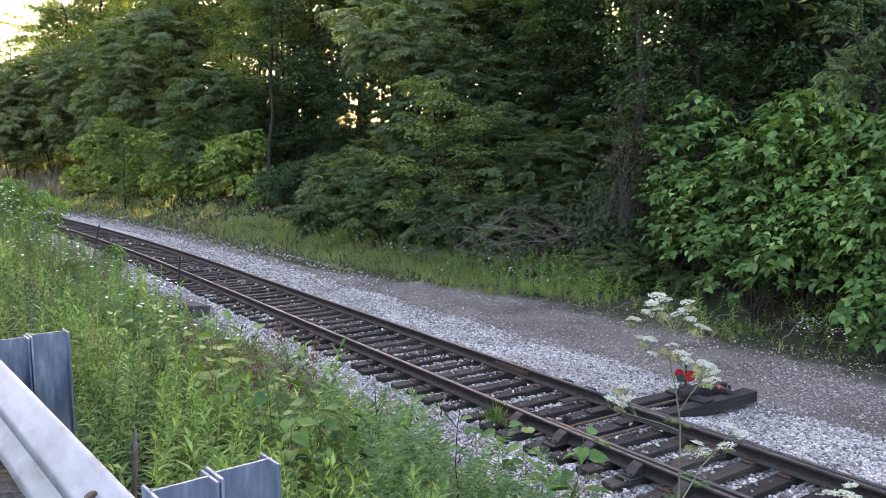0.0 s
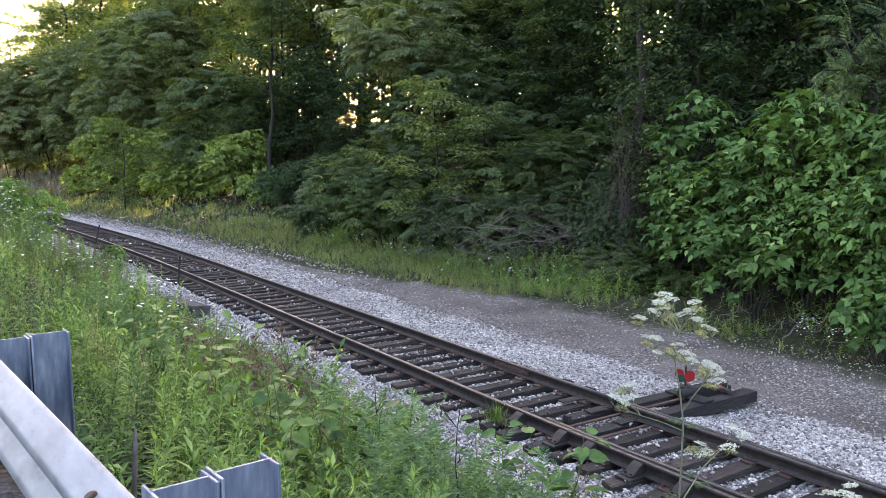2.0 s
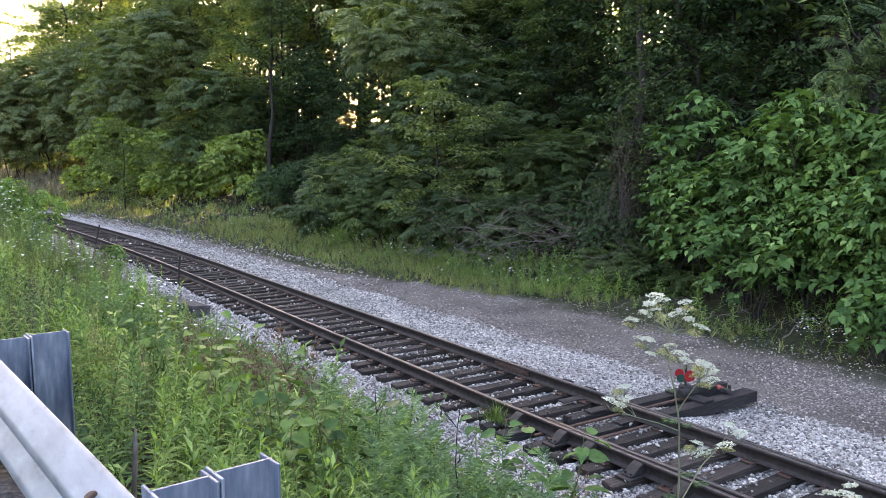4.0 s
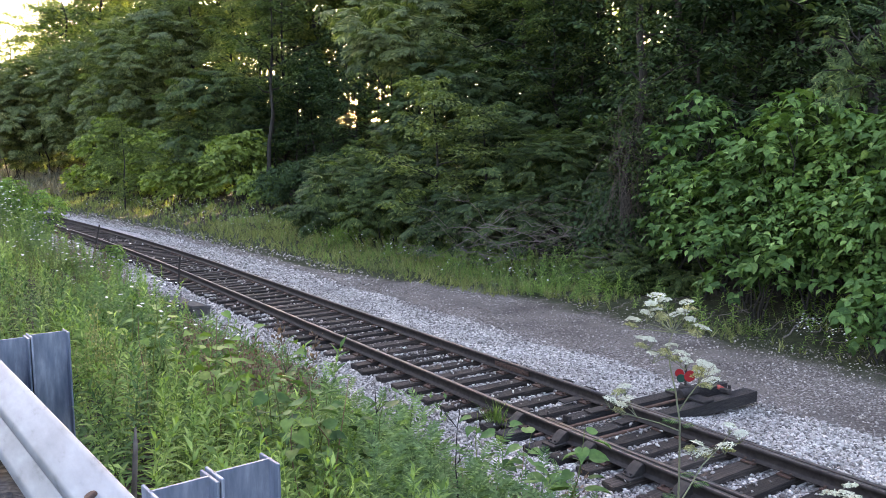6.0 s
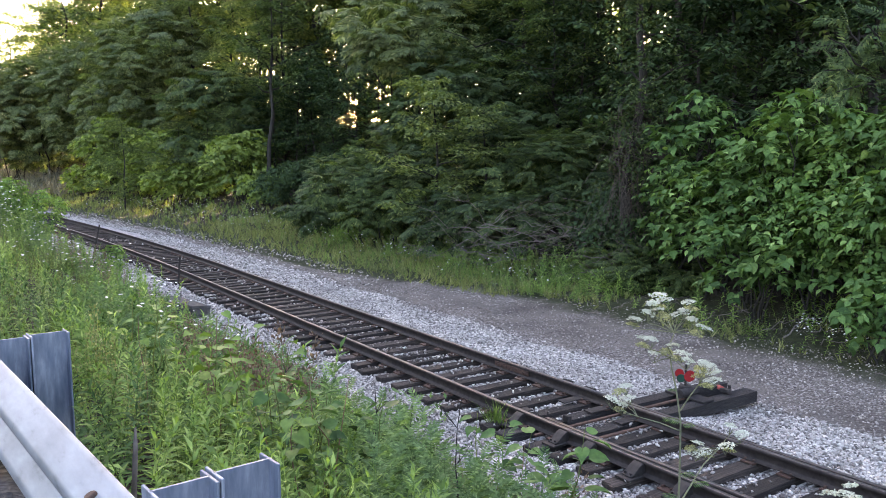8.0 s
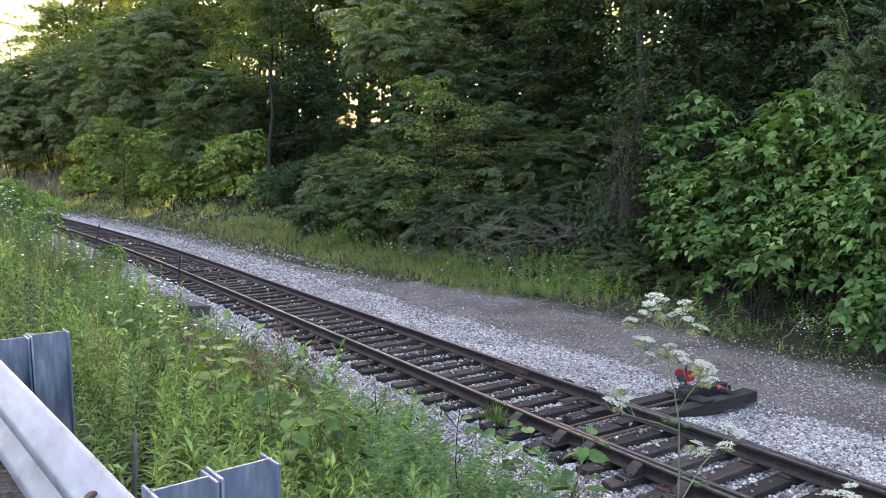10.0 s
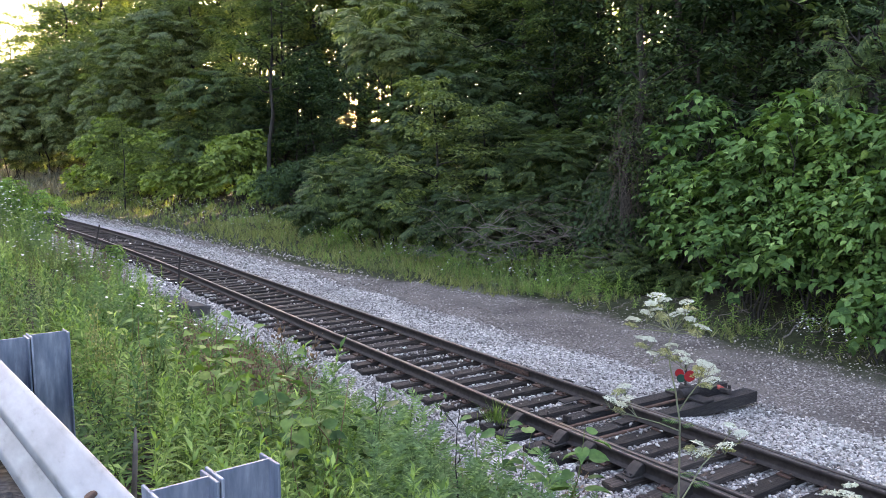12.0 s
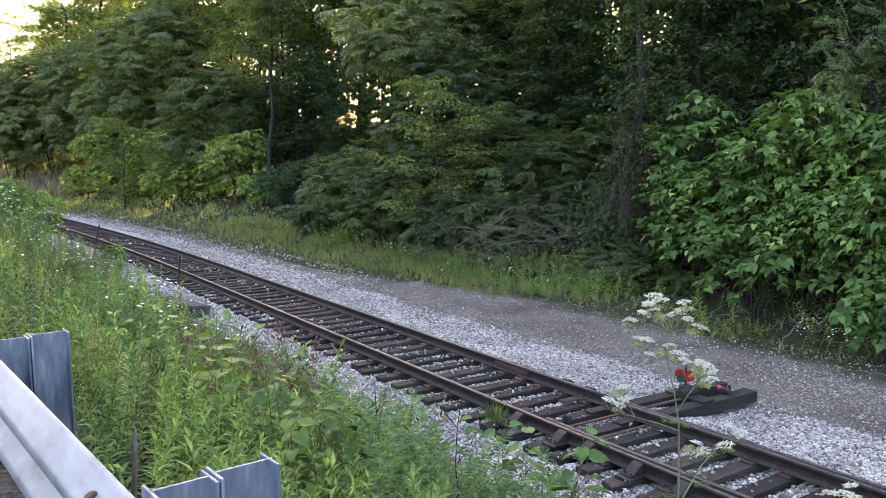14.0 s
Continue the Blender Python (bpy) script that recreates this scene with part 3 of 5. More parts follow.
def guard_rail():
    base = thing("guard_rail", Matrix(), "galvanised steel roadside guard rail on steel posts", "guard rail")
    # local axes: along the rail, towards the road
    frame_m = Matrix((GDIR, GSIDE, Vector((0, 0, 1)))).transposed().to_4x4()

    def hsection(depth, flange, length, top):
        bm = bmesh.new()
        box_bm(0.007, depth, length, (0, 0, top - length / 2), 0, bm)
        box_bm(flange, 0.008, length, (0, depth / 2 - 0.004, top - length / 2), 0.002, bm)
        box_bm(flange, 0.008, length, (0, -depth / 2 + 0.004, top - length / 2), 0.002, bm)
        return bm
    for k in range(-3, 3):
        at = GA + GDIR * (1.905 * k)
        m = Matrix.Translation(at) @ frame_m
        o = part("post", hsection(0.152, 0.1, 1.25, POST_TOP), GALV, base, "galvanised steel H-section post")
        o.matrix_basis = m @ Matrix.Translation((0, 0.076, 0))
        o = part("blockout", hsection(0.148, 0.1, 0.36, POST_TOP - 0.005), GALV, base, "galvanised steel spacer block")
        o.matrix_basis = m @ Matrix.Translation((0, 0.152 + 0.004 + 0.074, 0))
    # W-shaped beam
    prof = [(0.0, 0.156), (0.012, 0.150), (0.035, 0.128), (0.078, 0.108), (0.083, 0.096), (0.083, 0.070), (0.076, 0.058), (0.012, 0.022), (0.004, 0.012), (0.004, -0.012), (0.012, -0.022), (0.076, -0.058), (0.083, -0.070), (0.083, -0.096), (0.078, -0.108), (0.035, -0.128), (0.012, -0.150), (0.0, -0.156)]
    zc = POST_TOP - 0.175
    y0 = 0.152 + 0.004 + 0.148 + 0.003
    k = len(prof)
    V, T = [], []
    for x in np.linspace(-5.7, 3.8, 12):
        for d in (0.0, 0.004):
            for a, b in prof:
                V.append(GA + GDIR * x + GSIDE * (y0 + a + d) + Vector((0, 0, zc + b - 0.016 * x)))
    for i in range(11):
        for j in range(k - 1):
            q = i * 2 * k + j
            w = q + 2 * k
            T += [(q, q + 1, w + 1), (q, w + 1, w)]
            q, w = q + k, w + k
            T += [(q, w + 1, q + 1), (q, w, w + 1)]
        for j in (0, k - 1):
            q = i * 2 * k + j
            w = q + 2 * k
            T += [(q, w, w + k), (q, w + k, q + k)]
    piece("beam", np.array([tuple(v) for v in V]), np.array(T), GALV_BEAM, base, "weathered pale corrugated steel beam", True)
    for kk in range(-2, 3):
        o = part("bolt_head", rod_bm(0.02, 0.016, Euler((radians(90), 0, 0)).to_matrix().to_4x4(), None, 14, 0.006), RUST, base, "rusty round bolt head")
        o.matrix_basis = Matrix.Translation(GA + GDIR * (1.905 * kk) + GSIDE * (y0 + 0.012) + Vector((0, 0, zc))) @ frame_m
    o = part("bolt_head", rod_bm(0.017, 0.02, Matrix(), None, 14, 0.006), RUST, base, "rusty round bolt head")
    o.matrix_basis = look((-7.472, 2.06, 2.951), (-7.472 + 0.42, 2.06 + 0.04, 2.951 - 0.907))
    return base


guard_rail()


# ---- trees ----
def bent_line(r, start, end, n=5, wob=0.1):
    t = np.linspace(0, 1, n)[:, None]
    P = np.asarray(start) * (1 - t) + np.asarray(end) * t
    L = np.linalg.norm(np.asarray(end) - np.asarray(start))
    P[1:-1] += r.normal(0, wob * L / n, (n - 2, 3))
    return P


def cloud(r, centres, radii, count, template, size, droop=0.3, flat=0.24, upness=1.0):
    """Leaves in flat sprays round centres, each spray a shelf that tilts its own way."""
    n = len(centres) * count
    c = np.repeat(centres, count, 0)
    rad = np.repeat(radii, count)
    d = unit(r.normal(0, 1, (n, 3)))
    q = d * (r.random(n) ** 0.5)[:, None]
    q[:, 2] *= flat
    tilt = np.repeat(r.normal(0, 0.3, (len(centres), 2)), count, 0)
    q[:, 2] += (q[:, :2] * tilt).sum(1) - 0.28 * (q[:, 0] ** 2 + q[:, 1] ** 2)
    pos = c + q * rad[:, None]
    out = unit(np.stack([d[:, 0], d[:, 1], 0 * d[:, 2]], 1) + r.normal(0, 0.4, (n, 3)) * [1, 1, 0.5])
    out[:, 2] -= droop
    nor = np.stack([r.normal(0, 0.3, n) - tilt[:, 0], r.normal(0, 0.3, n) - tilt[:, 1], np.full(n, upness)], 1) + d * 0.25
    return place(template, pos, out, nor, r.uniform(0.7, 1.25, n) * size)


def tree(name, seed, height, base, spread, limbs, count, leaf, size, label, trunk_r=0.16, mat=LEAF_WOOD, sprays=5):
    """A tapered trunk with limbs, and a crown of leaf sprays along them."""
    r = np.random.default_rng(seed)
    ob = thing(name, Matrix(), label, "tree")
    lean = r.normal(0, 0.05, 2) * height
    top = np.array([lean[0], lean[1], height])
    spine = bent_line(r, (0, 0, -0.4), top, 8, 0.07)
    made = [tube(spine, np.linspace(trunk_r, trunk_r * 0.2, 8) * np.array([1.25, 1, 1, 1, 1, 1, 1, 1]), 8)]
    centres, radii = [], []
    for k in range(limbs):
        f = base / height + (1 - base / height) * ((k + r.random() * 0.8) / limbs)
        i = f * 7
        p0 = spine[int(min(i, 6))] + (spine[int(min(i, 6)) + 1] - spine[int(min(i, 6))]) * (min(i, 7) - int(min(i, 6)))
        a = k * 2.4 + r.uniform(-0.5, 0.5)
        h = (f - base / height) / (1 - base / height)
        L = spread * (0.55 + 0.6 * math.sin(math.pi * min(1, 0.25 + 0.75 * h))) * r.uniform(0.65, 1.15) * (1 - 0.35 * h)
        p1 = p0 + np.array([math.cos(a) * L, math.sin(a) * L, L * r.uniform(0.1, 0.55)])
        ln = bent_line(r, p0, p1, 5, 0.25)
        made.append(tube(ln, np.linspace(trunk_r * 0.4 * (1 - 0.6 * h), 0.012, 5), 5))
        for t in np.linspace(0.35, 1.02, sprays):
            j = min(t, 0.999) * 4
            c = ln[int(j)] + (ln[int(j) + 1] - ln[int(j)]) * (j - int(j)) + r.normal(0, 0.22 * spread / 3, 3)
            centres.append(c), radii.append(r.uniform(0.5, 0.95) * spread / 3.2)
    V, T = join(*made)
    piece("trunk", V, T, BARK, ob, smooth_shade=True)
    V, T = cloud(r, np.array(centres), np.array(radii), count, leaf, size)
    piece("crown", V, T, mat, ob)
    return ob


SMALL = diamond(0.55)
FROND = frond(5, 0.42, 0.25, 0.44)
BROAD = heart(0.85)
WOODY = "tall broadleaf tree in dense dark green leaf on the wooded slope"
LIGHT = "tall broadleaf tree in paler yellow-green leaf at the wood's edge"
pale = [tree("broadleaf_tree", 28, 14, 2.0, 3.9, 20, 100, SMALL, 0.21, LIGHT, 0.14, LEAF_LIGHTENED), tree("broadleaf_tree", 29, 7, 0.6, 2.8, 15, 80, SMALL, 0.19, "small broadleaf tree in paler yellow-green leaf", 0.08, LEAF_LIGHTENED)]
proto = [tree("broadleaf_tree", 21, 15, 4.0, 4.2, 19, 88, SMALL, 0.22, WOODY),
         tree("broadleaf_tree", 22, 17, 5.5, 3.8, 19, 88, SMALL, 0.21, WOODY, 0.2),
         tree("broadleaf_tree", 23, 13, 2.5, 3.8, 20, 88, SMALL, 0.21, WOODY, 0.14),
         tree("slender_tree", 24, 16, 7.5, 2.8, 14, 80, SMALL, 0.2, "slender bare-trunked tree with a thin high crown", 0.2)]
back = [tree("broadleaf_tree", 25, 16, 5.0, 4.2, 17, 36, SMALL, 0.38, WOODY), tree("broadleaf_tree", 26, 18, 7.0, 4.0, 16, 36, SMALL, 0.37, WOODY, 0.19),
        tree("slender_tree", 27, 17, 8.0, 3.0, 13, 40, SMALL, 0.32, "slender bare-trunked tree with a thin high crown", 0.14),
        tree("understorey_tree", 36, 9, 0.6, 3.2, 18, 45, SMALL, 0.26, "low-branched understorey tree deep in the wood, leaf colour darkened for shade", 0.1, LEAF_SHADE_TONE)]


def fan(r, p, d, size, n, template, droop):
    """A spray of long leaves that radiate from the end of a twig."""
    flat = unit(np.array([d[0], d[1], 0.0]))
    side = np.array([-flat[1], flat[0], 0.0])
    a = np.linspace(-1.35, 1.35, n) + r.normal(0, 0.16, n)
    along = np.cos(a)[:, None] * flat + np.sin(a)[:, None] * side
    along[:, 2] += 0.45 * d[2] - droop + r.normal(0, 0.2, n) + r.normal(0, 0.18)
    nor = np.tile(np.array([0, 0, 1.0]) + d * 0.5 + r.normal(0, 0.2, 3), (n, 1)) + r.normal(0, 0.2, (n, 3))
    return place(template, p + along * 0.05 * size, along, nor, size * r.uniform(0.75, 1.15, n))


def twig_leaves(r, p, d, size, n, template, droop):
    """A drooping twig with broad leaves left and right of it."""
    flat = unit(np.array([d[0], d[1], 0.0]))
    side = np.array([-flat[1], flat[0], 0.0])
    L = size * n * 0.36
    t = (np.arange(n) + 0.5) / n
    pos = p + flat * (t * L - L * 0.5)[:, None] + np.array([0, 0, 1.0]) * (0.12 * L - 0.32 * L * t ** 2)[:, None]
    s = np.where(np.arange(n) % 2 == 0, 1.0, -1.0) * (1.0 - 0.6 * t)
    along = flat * 0.6 + side * s[:, None] + r.normal(0, 0.4, (n, 3))
    along[:, 2] -= droop + 0.35 * t
    nor = np.tile(np.array([0, 0, 1.0]) + d * 0.35, (n, 1)) + r.normal(0, 0.34, (n, 3))
    return place(template, pos + side * (s * size * 0.15)[:, None], along, nor, size * r.uniform(0.7, 1.2, n) * (1.1 - 0.35 * t))


def leafy_mass(name, seed, bearing, distance, width, height, spray, template, size, per, mat, label, category, group, gap=1.0, foot=0.08, droop=0.3, stems=5, lobes=9):
    """A shrub or low tree: stems that fork into lobes, each lobe clad in sprays of leaves with dark gaps between."""
    r = np.random.default_rng(seed)
    x, y = spot(bearing, distance)
    ob = thing(name, Matrix.Translation((x, y, float(ground_z(x, y)))) @ Euler((0, 0, -radians(bearing))).to_matrix().to_4x4(), label, category, group)
    R = width / 2
    big = min(R * 0.62, height * 0.42)
    C, Q = [np.array([0, 0.0, height - big * 0.8])], [big * 0.8]
    for k in range(lobes):
        a = k * 2.4 + r.uniform(-0.4, 0.4)
        f = (k + 0.5) / lobes
        z = height * (foot + 0.1 + (0.78 - foot) * (1 - f)) * r.uniform(0.9, 1.05)
        q = R * 0.78 * math.sin(math.pi * (0.2 + 0.62 * f)) * r.uniform(0.8, 1.15)
        C.append(np.array([math.cos(a) * q, math.sin(a) * q * 0.8, z])), Q.append(big * r.uniform(0.55, 0.85))
    for k in range(stems):
        e = C[k % len(C)]
        root = np.array([r.normal(0, 0.12 * R), r.normal(0, 0.12 * R), -0.2])
        piece("stem", *tube(bent_line(r, root, e, 6, 0.16), np.linspace(0.016 + 0.006 * height, 0.008, 6), 5), BARK, ob)
    made = []
    for c, q in zip(C, Q):
        n = max(5, int(13 * (q / (size * 1.5)) ** 2 / gap))
        i = np.arange(n) + r.random(n) * 0.8
        z = 1 - 1.55 * (i + 0.3) / n
        a = i * 2.39996
        for zz, aa in zip(z, a):
            h = math.sqrt(max(0.0, 1 - zz * zz))
            d = np.array([math.cos(aa) * h, math.sin(aa) * h, zz])
            p = c + d * q * r.uniform(0.72, 1.08) * np.array([1.15, 1.15, 0.85])
            if p[2] < height * foot or any(np.linalg.norm((p - c2) / q2) < 0.6 for c2, q2 in zip(C, Q) if c2 is not c):
                continue
            made.append(spray(r, p, d + r.normal(0, 0.3, 3), size * r.uniform(0.8, 1.15), per, template, droop))
    piece("leaves", *join(*made), mat, ob)
    return ob


SU = "sumac with layered feathery green leaves at the wood's edge"
FG = "sumacs at the wood's edge"
FINE = frond(7, 0.34, 0.25, 0.36)
# sumacs at the foot of the slope: bearing, distance, width, height
for k, (b, d, w, h) in enumerate(((27.7, 34.9, 4.1, 3.9), (30.7, 34.5, 3.4, 4.1), (26.1, 40.4, 2.8, 2.7), (29.7, 33.2, 2.8, 3.0), (24.6, 39.3, 3.0, 1.9), (33.9, 37.2, 5.2, 7.3), (30.3, 39.7, 3.8, 5.2),
                                  (37.7, 35.6, 4.4, 5.3), (37.4, 32.9, 5.0, 4.1), (40.7, 30.4, 4.4, 3.5), (34.5, 29.2, 3.1, 2.3), (39.0, 28.0, 4.2, 2.4), (42.1, 31.1, 3.4, 2.9), (32.5, 32.6, 3.0, 3.2), (43.9, 28.4, 2.6, 2.6))):
    leafy_mass("feathery_sumac", 900 + k, b, d, w, h, fan, FROND if d > 36 else FINE, 0.5, 6, LEAF_SUMAC if k % 3 else LEAF_WOOD, SU, "shrub", FG, 0.9, 0.12, 0.28)
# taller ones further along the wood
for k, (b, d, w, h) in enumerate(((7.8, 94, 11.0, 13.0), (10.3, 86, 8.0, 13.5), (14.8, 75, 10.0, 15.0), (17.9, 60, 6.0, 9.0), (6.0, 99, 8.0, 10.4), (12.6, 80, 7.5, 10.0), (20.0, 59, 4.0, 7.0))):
    leafy_mass("tall_sumac", 930 + k, b, d, w, h, fan, FROND, 0.72, 6, LEAF_WOOD if k in (3, 6) else LEAF_HAZE_TONE, "tall dark sumac with drooping feathery leaves", "tree", FG, 1.0, 0.1, 0.35, 6, 20)
leafy_mass("tall_sumac", 945, 31.0, 41, 6.2, 10.6, fan, FROND, 0.72, 6, LEAF_HAZE_TONE, "high-crowned sumac whose branches hang over the shrubs", "tree", FG, 1.1, 0.58, 0.4, 6, 14)
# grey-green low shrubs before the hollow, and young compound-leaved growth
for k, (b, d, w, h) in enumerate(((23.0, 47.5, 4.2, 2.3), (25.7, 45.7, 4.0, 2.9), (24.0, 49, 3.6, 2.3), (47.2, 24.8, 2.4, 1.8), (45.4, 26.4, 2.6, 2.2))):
    leafy_mass("shade_shrub", 950 + k, b, d, w, h, twig_leaves, SMALL, 0.2, 7, LEAF_SHADE_TONE, "low grey-green leafy shrub in the shade of the wood", "shrub", "shrubs at the foot of the wood", 1.0)
for k, (b, d, w, h) in enumerate(((45.1, 24.1, 1.9, 1.1), (48.6, 23.2, 1.9, 1.3), (50.4, 22.3, 1.2, 0.8), (46.6, 22.9, 1.1, 0.7))):
    leafy_mass("young_locust", 960 + k, b, d, w, h, fan, FINE, 0.34, 6, LEAF_WOOD, "young shrub with pale feathery compound leaves", "shrub", "shrubs at the foot of the wood", 0.9, 0.05, 0.2)
KW, KG = "tall knotweed thicket with broad bright green heart-shaped leaves", "knotweed thickets along the verge"
for k, (b, d, w, h) in enumerate(((50.9, 22.9, 2.1, 5.4), (54.6, 21.0, 2.6, 4.25), (57.0, 20.6, 2.3, 5.0), (60.0, 20.5, 2.9, 4.5), (62.8, 20.0, 2.8, 4.7), (50.0, 22.8, 2.0, 3.7), (55.0, 19.8, 2.1, 2.6), (58.5, 19.5, 2.2, 3.0), (52.4, 21.6, 2.4, 3.4), (61.6, 19.0, 2.2, 3.1), (62.4, 16.9, 1.5, 1.6), (65.2, 18.5, 3.0, 4.2))):
    leafy_mass("knotweed_thicket", 970 + k, b, d, w, h, twig_leaves, BROAD, 0.21, 6, LEAF_KNOT, KW, "shrub", KG, 2.1, 0.22, 0.2, 7, 13)
for k, (b, d, w, h) in enumerate(((11.1, 75, 3.4, 3.8), (13.0, 68, 4.0, 4.0), (15.5, 60, 4.0, 2.9), (19.3, 54.7, 4.3, 4.7), (9.6, 79.5, 3.2, 2.8), (21.0, 50.3, 3.2, 1.8), (12.1, 76, 6.4, 7.0), (14.3, 69.4, 5.4, 4.6), (17.2, 58.5, 3.4, 2.6))):
    leafy_mass("knotweed_thicket", 990 + k, b, d, w, h, twig_leaves, BROAD, 0.32, 6, LEAF_KNOT_LIT, "knotweed thicket with heart-shaped leaves coloured bright yellow-green as if lit", "shrub", KG, 1.5, 0.06, 0.3, 5)
used = set()


def put(p, bearing, distance, turn=0.0, scale=1.0, group="", sink=0.0, tall=1.0):
    """Stands a plant, or a copy of it, on the ground."""
    x, y = spot(bearing, distance)
    m = Matrix.Translation((x, y, float(ground_z(x, y)) - sink)) @ Euler((0, 0, turn)).to_matrix().to_4x4()
    if p.name in used:
        o = copy_thing(p, m)
    else:
        used.add(p.name)
        o = p
    o.matrix_basis = m @ Matrix.Diagonal((scale, scale, scale * tall, 1))
    if group:
        tagged(o, group=group)
    return o


tr = random.Random(5)


def edge_u(y):
    return 9.0 + 4.0 * float(smooth(14, 40, y))


# rows of trees up the slope
def wood():
    g = "trees of the wood"
    rows = ((4.5, 3.8, (2, 0), 0.6, 0.85), (9, 4.2, (0, 2, 1), 0.8, 1.05), (15, 3.8, (1, 0, 2), 0.85, 1.1), (21, 3.6, (1, 2, 0), 0.85, 1.05), (28, 3.6, (0, 1), 0.85, 1.05))
    for row, (du, step, kinds, s0, s1) in enumerate(rows):
        yy = 1.0 + row
        while yy < 130:
            u = edge_u(yy) + du + tr.uniform(-1.3, 1.3)
            x = u + float(track_x(yy))
            b = math.degrees(math.atan2(x - EYE.x, yy))
            d = math.hypot(x - EYE.x, yy)
            hollow = 22 < b < 28.5 and row < 2 or 44 < b < 66 and row < 1
            if 2 < b < 72 and not hollow and not (row == 4 and yy < 38) and not (row > 1 and 9 < b < 31 and tr.random() < 0.45) and not (row == 1 and 14 < b < 31 and tr.random() < 0.3):
                grow = 1 + 0.45 * float(smooth(30, 65, yy)) - 0.5 * float(smooth(8.9, 7.6, b))
                put(pale[0] if (b < 24 and row < 2 and tr.random() < 0.6) or (b < 31 and row == 2 and tr.random() < 0.4) else (proto if row < 2 else back)[tr.choice(kinds if b < 44 or row > 1 else (1, 3))], b, d, tr.uniform(0, 6.28), tr.uniform(s0, s1) * grow, g)
            yy += step * tr.uniform(0.75, 1.3) * (1 + max(0, yy - 50) / 60)


wood()
for b, d, k, s in ((22.5, 60, 0, 1.0), (25.2, 66, 0, 1.05), (27.6, 66, 1, 1.0), (46.5, 40, 1, 1.0), (44.5, 44, 0, 1.0), (49, 38, 1, 1.0), (47, 33, 3, 1.0), (50, 31, 3, 0.95), (53, 32, 3, 1.05), (56, 31, 3, 1.0), (59, 30, 3, 1.0), (62, 29, 3, 1.0), (44, 36, 3, 1.0), (41, 38, 3, 1.0), (50.2, 26.5, 3, 0.9), (53.6, 26, 3, 0.85), (57.2, 25.5, 3, 0.85), (60.5, 24.5, 3, 0.8), (54.5, 28, 0, 1.0), (58, 27, 1, 1.0), (51, 28, 1, 1.0), (61.5, 25, 0, 0.9), (38, 42, 3, 1.0), (35, 47, 3, 1.0), (32, 52, 3, 1.0), (24, 58, 3, 0.9), (27, 57, 3, 1.0)):
    put(back[k], b, d, tr.uniform(0, 6.28), s, "trees of the wood")
for b, d, s in ((12.0, 64, 0.9), (15.6, 60, 0.85), (19.0, 57, 0.8), (33.0, 31.5, 0.9), (36.5, 30.5, 0.75)):
    put(pale[1], b, d, tr.uniform(0, 6.28), s, "trees of the wood")
put(proto[3], 21.4, 53, 0.5, 0.8, "trees of the wood")
# far trees closing the view down the line, haze in their pale leaf colour
for b, d, s in ((4.4, 125, 1.3), (5.8, 132, 1.38), (7.5, 122, 1.4), (2.8, 118, 1.3), (9.4, 100, 1.6), (11.2, 94, 1.6), (13.2, 92, 1.6), (15.4, 86, 1.5), (17.4, 80, 1.4)):
    put(pale[0], b, d, tr.uniform(0, 6.28), s, "trees of the wood")
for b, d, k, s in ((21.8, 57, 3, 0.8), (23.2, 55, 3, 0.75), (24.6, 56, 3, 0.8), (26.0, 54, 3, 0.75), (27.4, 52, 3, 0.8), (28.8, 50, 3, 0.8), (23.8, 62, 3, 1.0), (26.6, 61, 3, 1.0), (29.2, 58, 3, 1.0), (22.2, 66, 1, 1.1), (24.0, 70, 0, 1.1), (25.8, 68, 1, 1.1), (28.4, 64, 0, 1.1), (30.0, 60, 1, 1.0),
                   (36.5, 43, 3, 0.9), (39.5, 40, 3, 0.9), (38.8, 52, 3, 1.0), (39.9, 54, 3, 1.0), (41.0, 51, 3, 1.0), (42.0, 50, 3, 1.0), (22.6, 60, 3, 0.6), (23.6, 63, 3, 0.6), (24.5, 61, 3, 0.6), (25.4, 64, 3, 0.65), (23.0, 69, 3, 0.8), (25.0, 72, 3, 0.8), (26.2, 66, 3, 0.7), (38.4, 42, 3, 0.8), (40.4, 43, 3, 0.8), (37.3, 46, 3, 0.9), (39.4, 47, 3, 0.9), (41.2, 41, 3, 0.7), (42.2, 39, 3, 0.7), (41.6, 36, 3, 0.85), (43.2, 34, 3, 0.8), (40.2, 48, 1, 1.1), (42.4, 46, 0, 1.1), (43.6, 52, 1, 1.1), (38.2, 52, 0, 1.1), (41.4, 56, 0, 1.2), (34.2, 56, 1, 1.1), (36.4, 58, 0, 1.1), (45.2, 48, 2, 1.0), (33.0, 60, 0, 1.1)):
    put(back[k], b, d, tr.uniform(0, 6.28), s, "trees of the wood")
# trees beyond the crest; their pale leaf colour paints sunlit glow into the gaps
beyond = tree("broadleaf_tree", 37, 12, 1.5, 4.2, 15, 34, SMALL, 0.42, "tree beyond the crest, leaves coloured pale yellow-green to look sunlit", 0.15, LEAF_FRESH)
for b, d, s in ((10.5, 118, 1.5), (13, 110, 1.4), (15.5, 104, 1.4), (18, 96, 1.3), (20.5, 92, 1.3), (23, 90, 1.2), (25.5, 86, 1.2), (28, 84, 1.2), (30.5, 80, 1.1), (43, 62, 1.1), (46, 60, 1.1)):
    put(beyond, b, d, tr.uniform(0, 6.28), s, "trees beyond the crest")


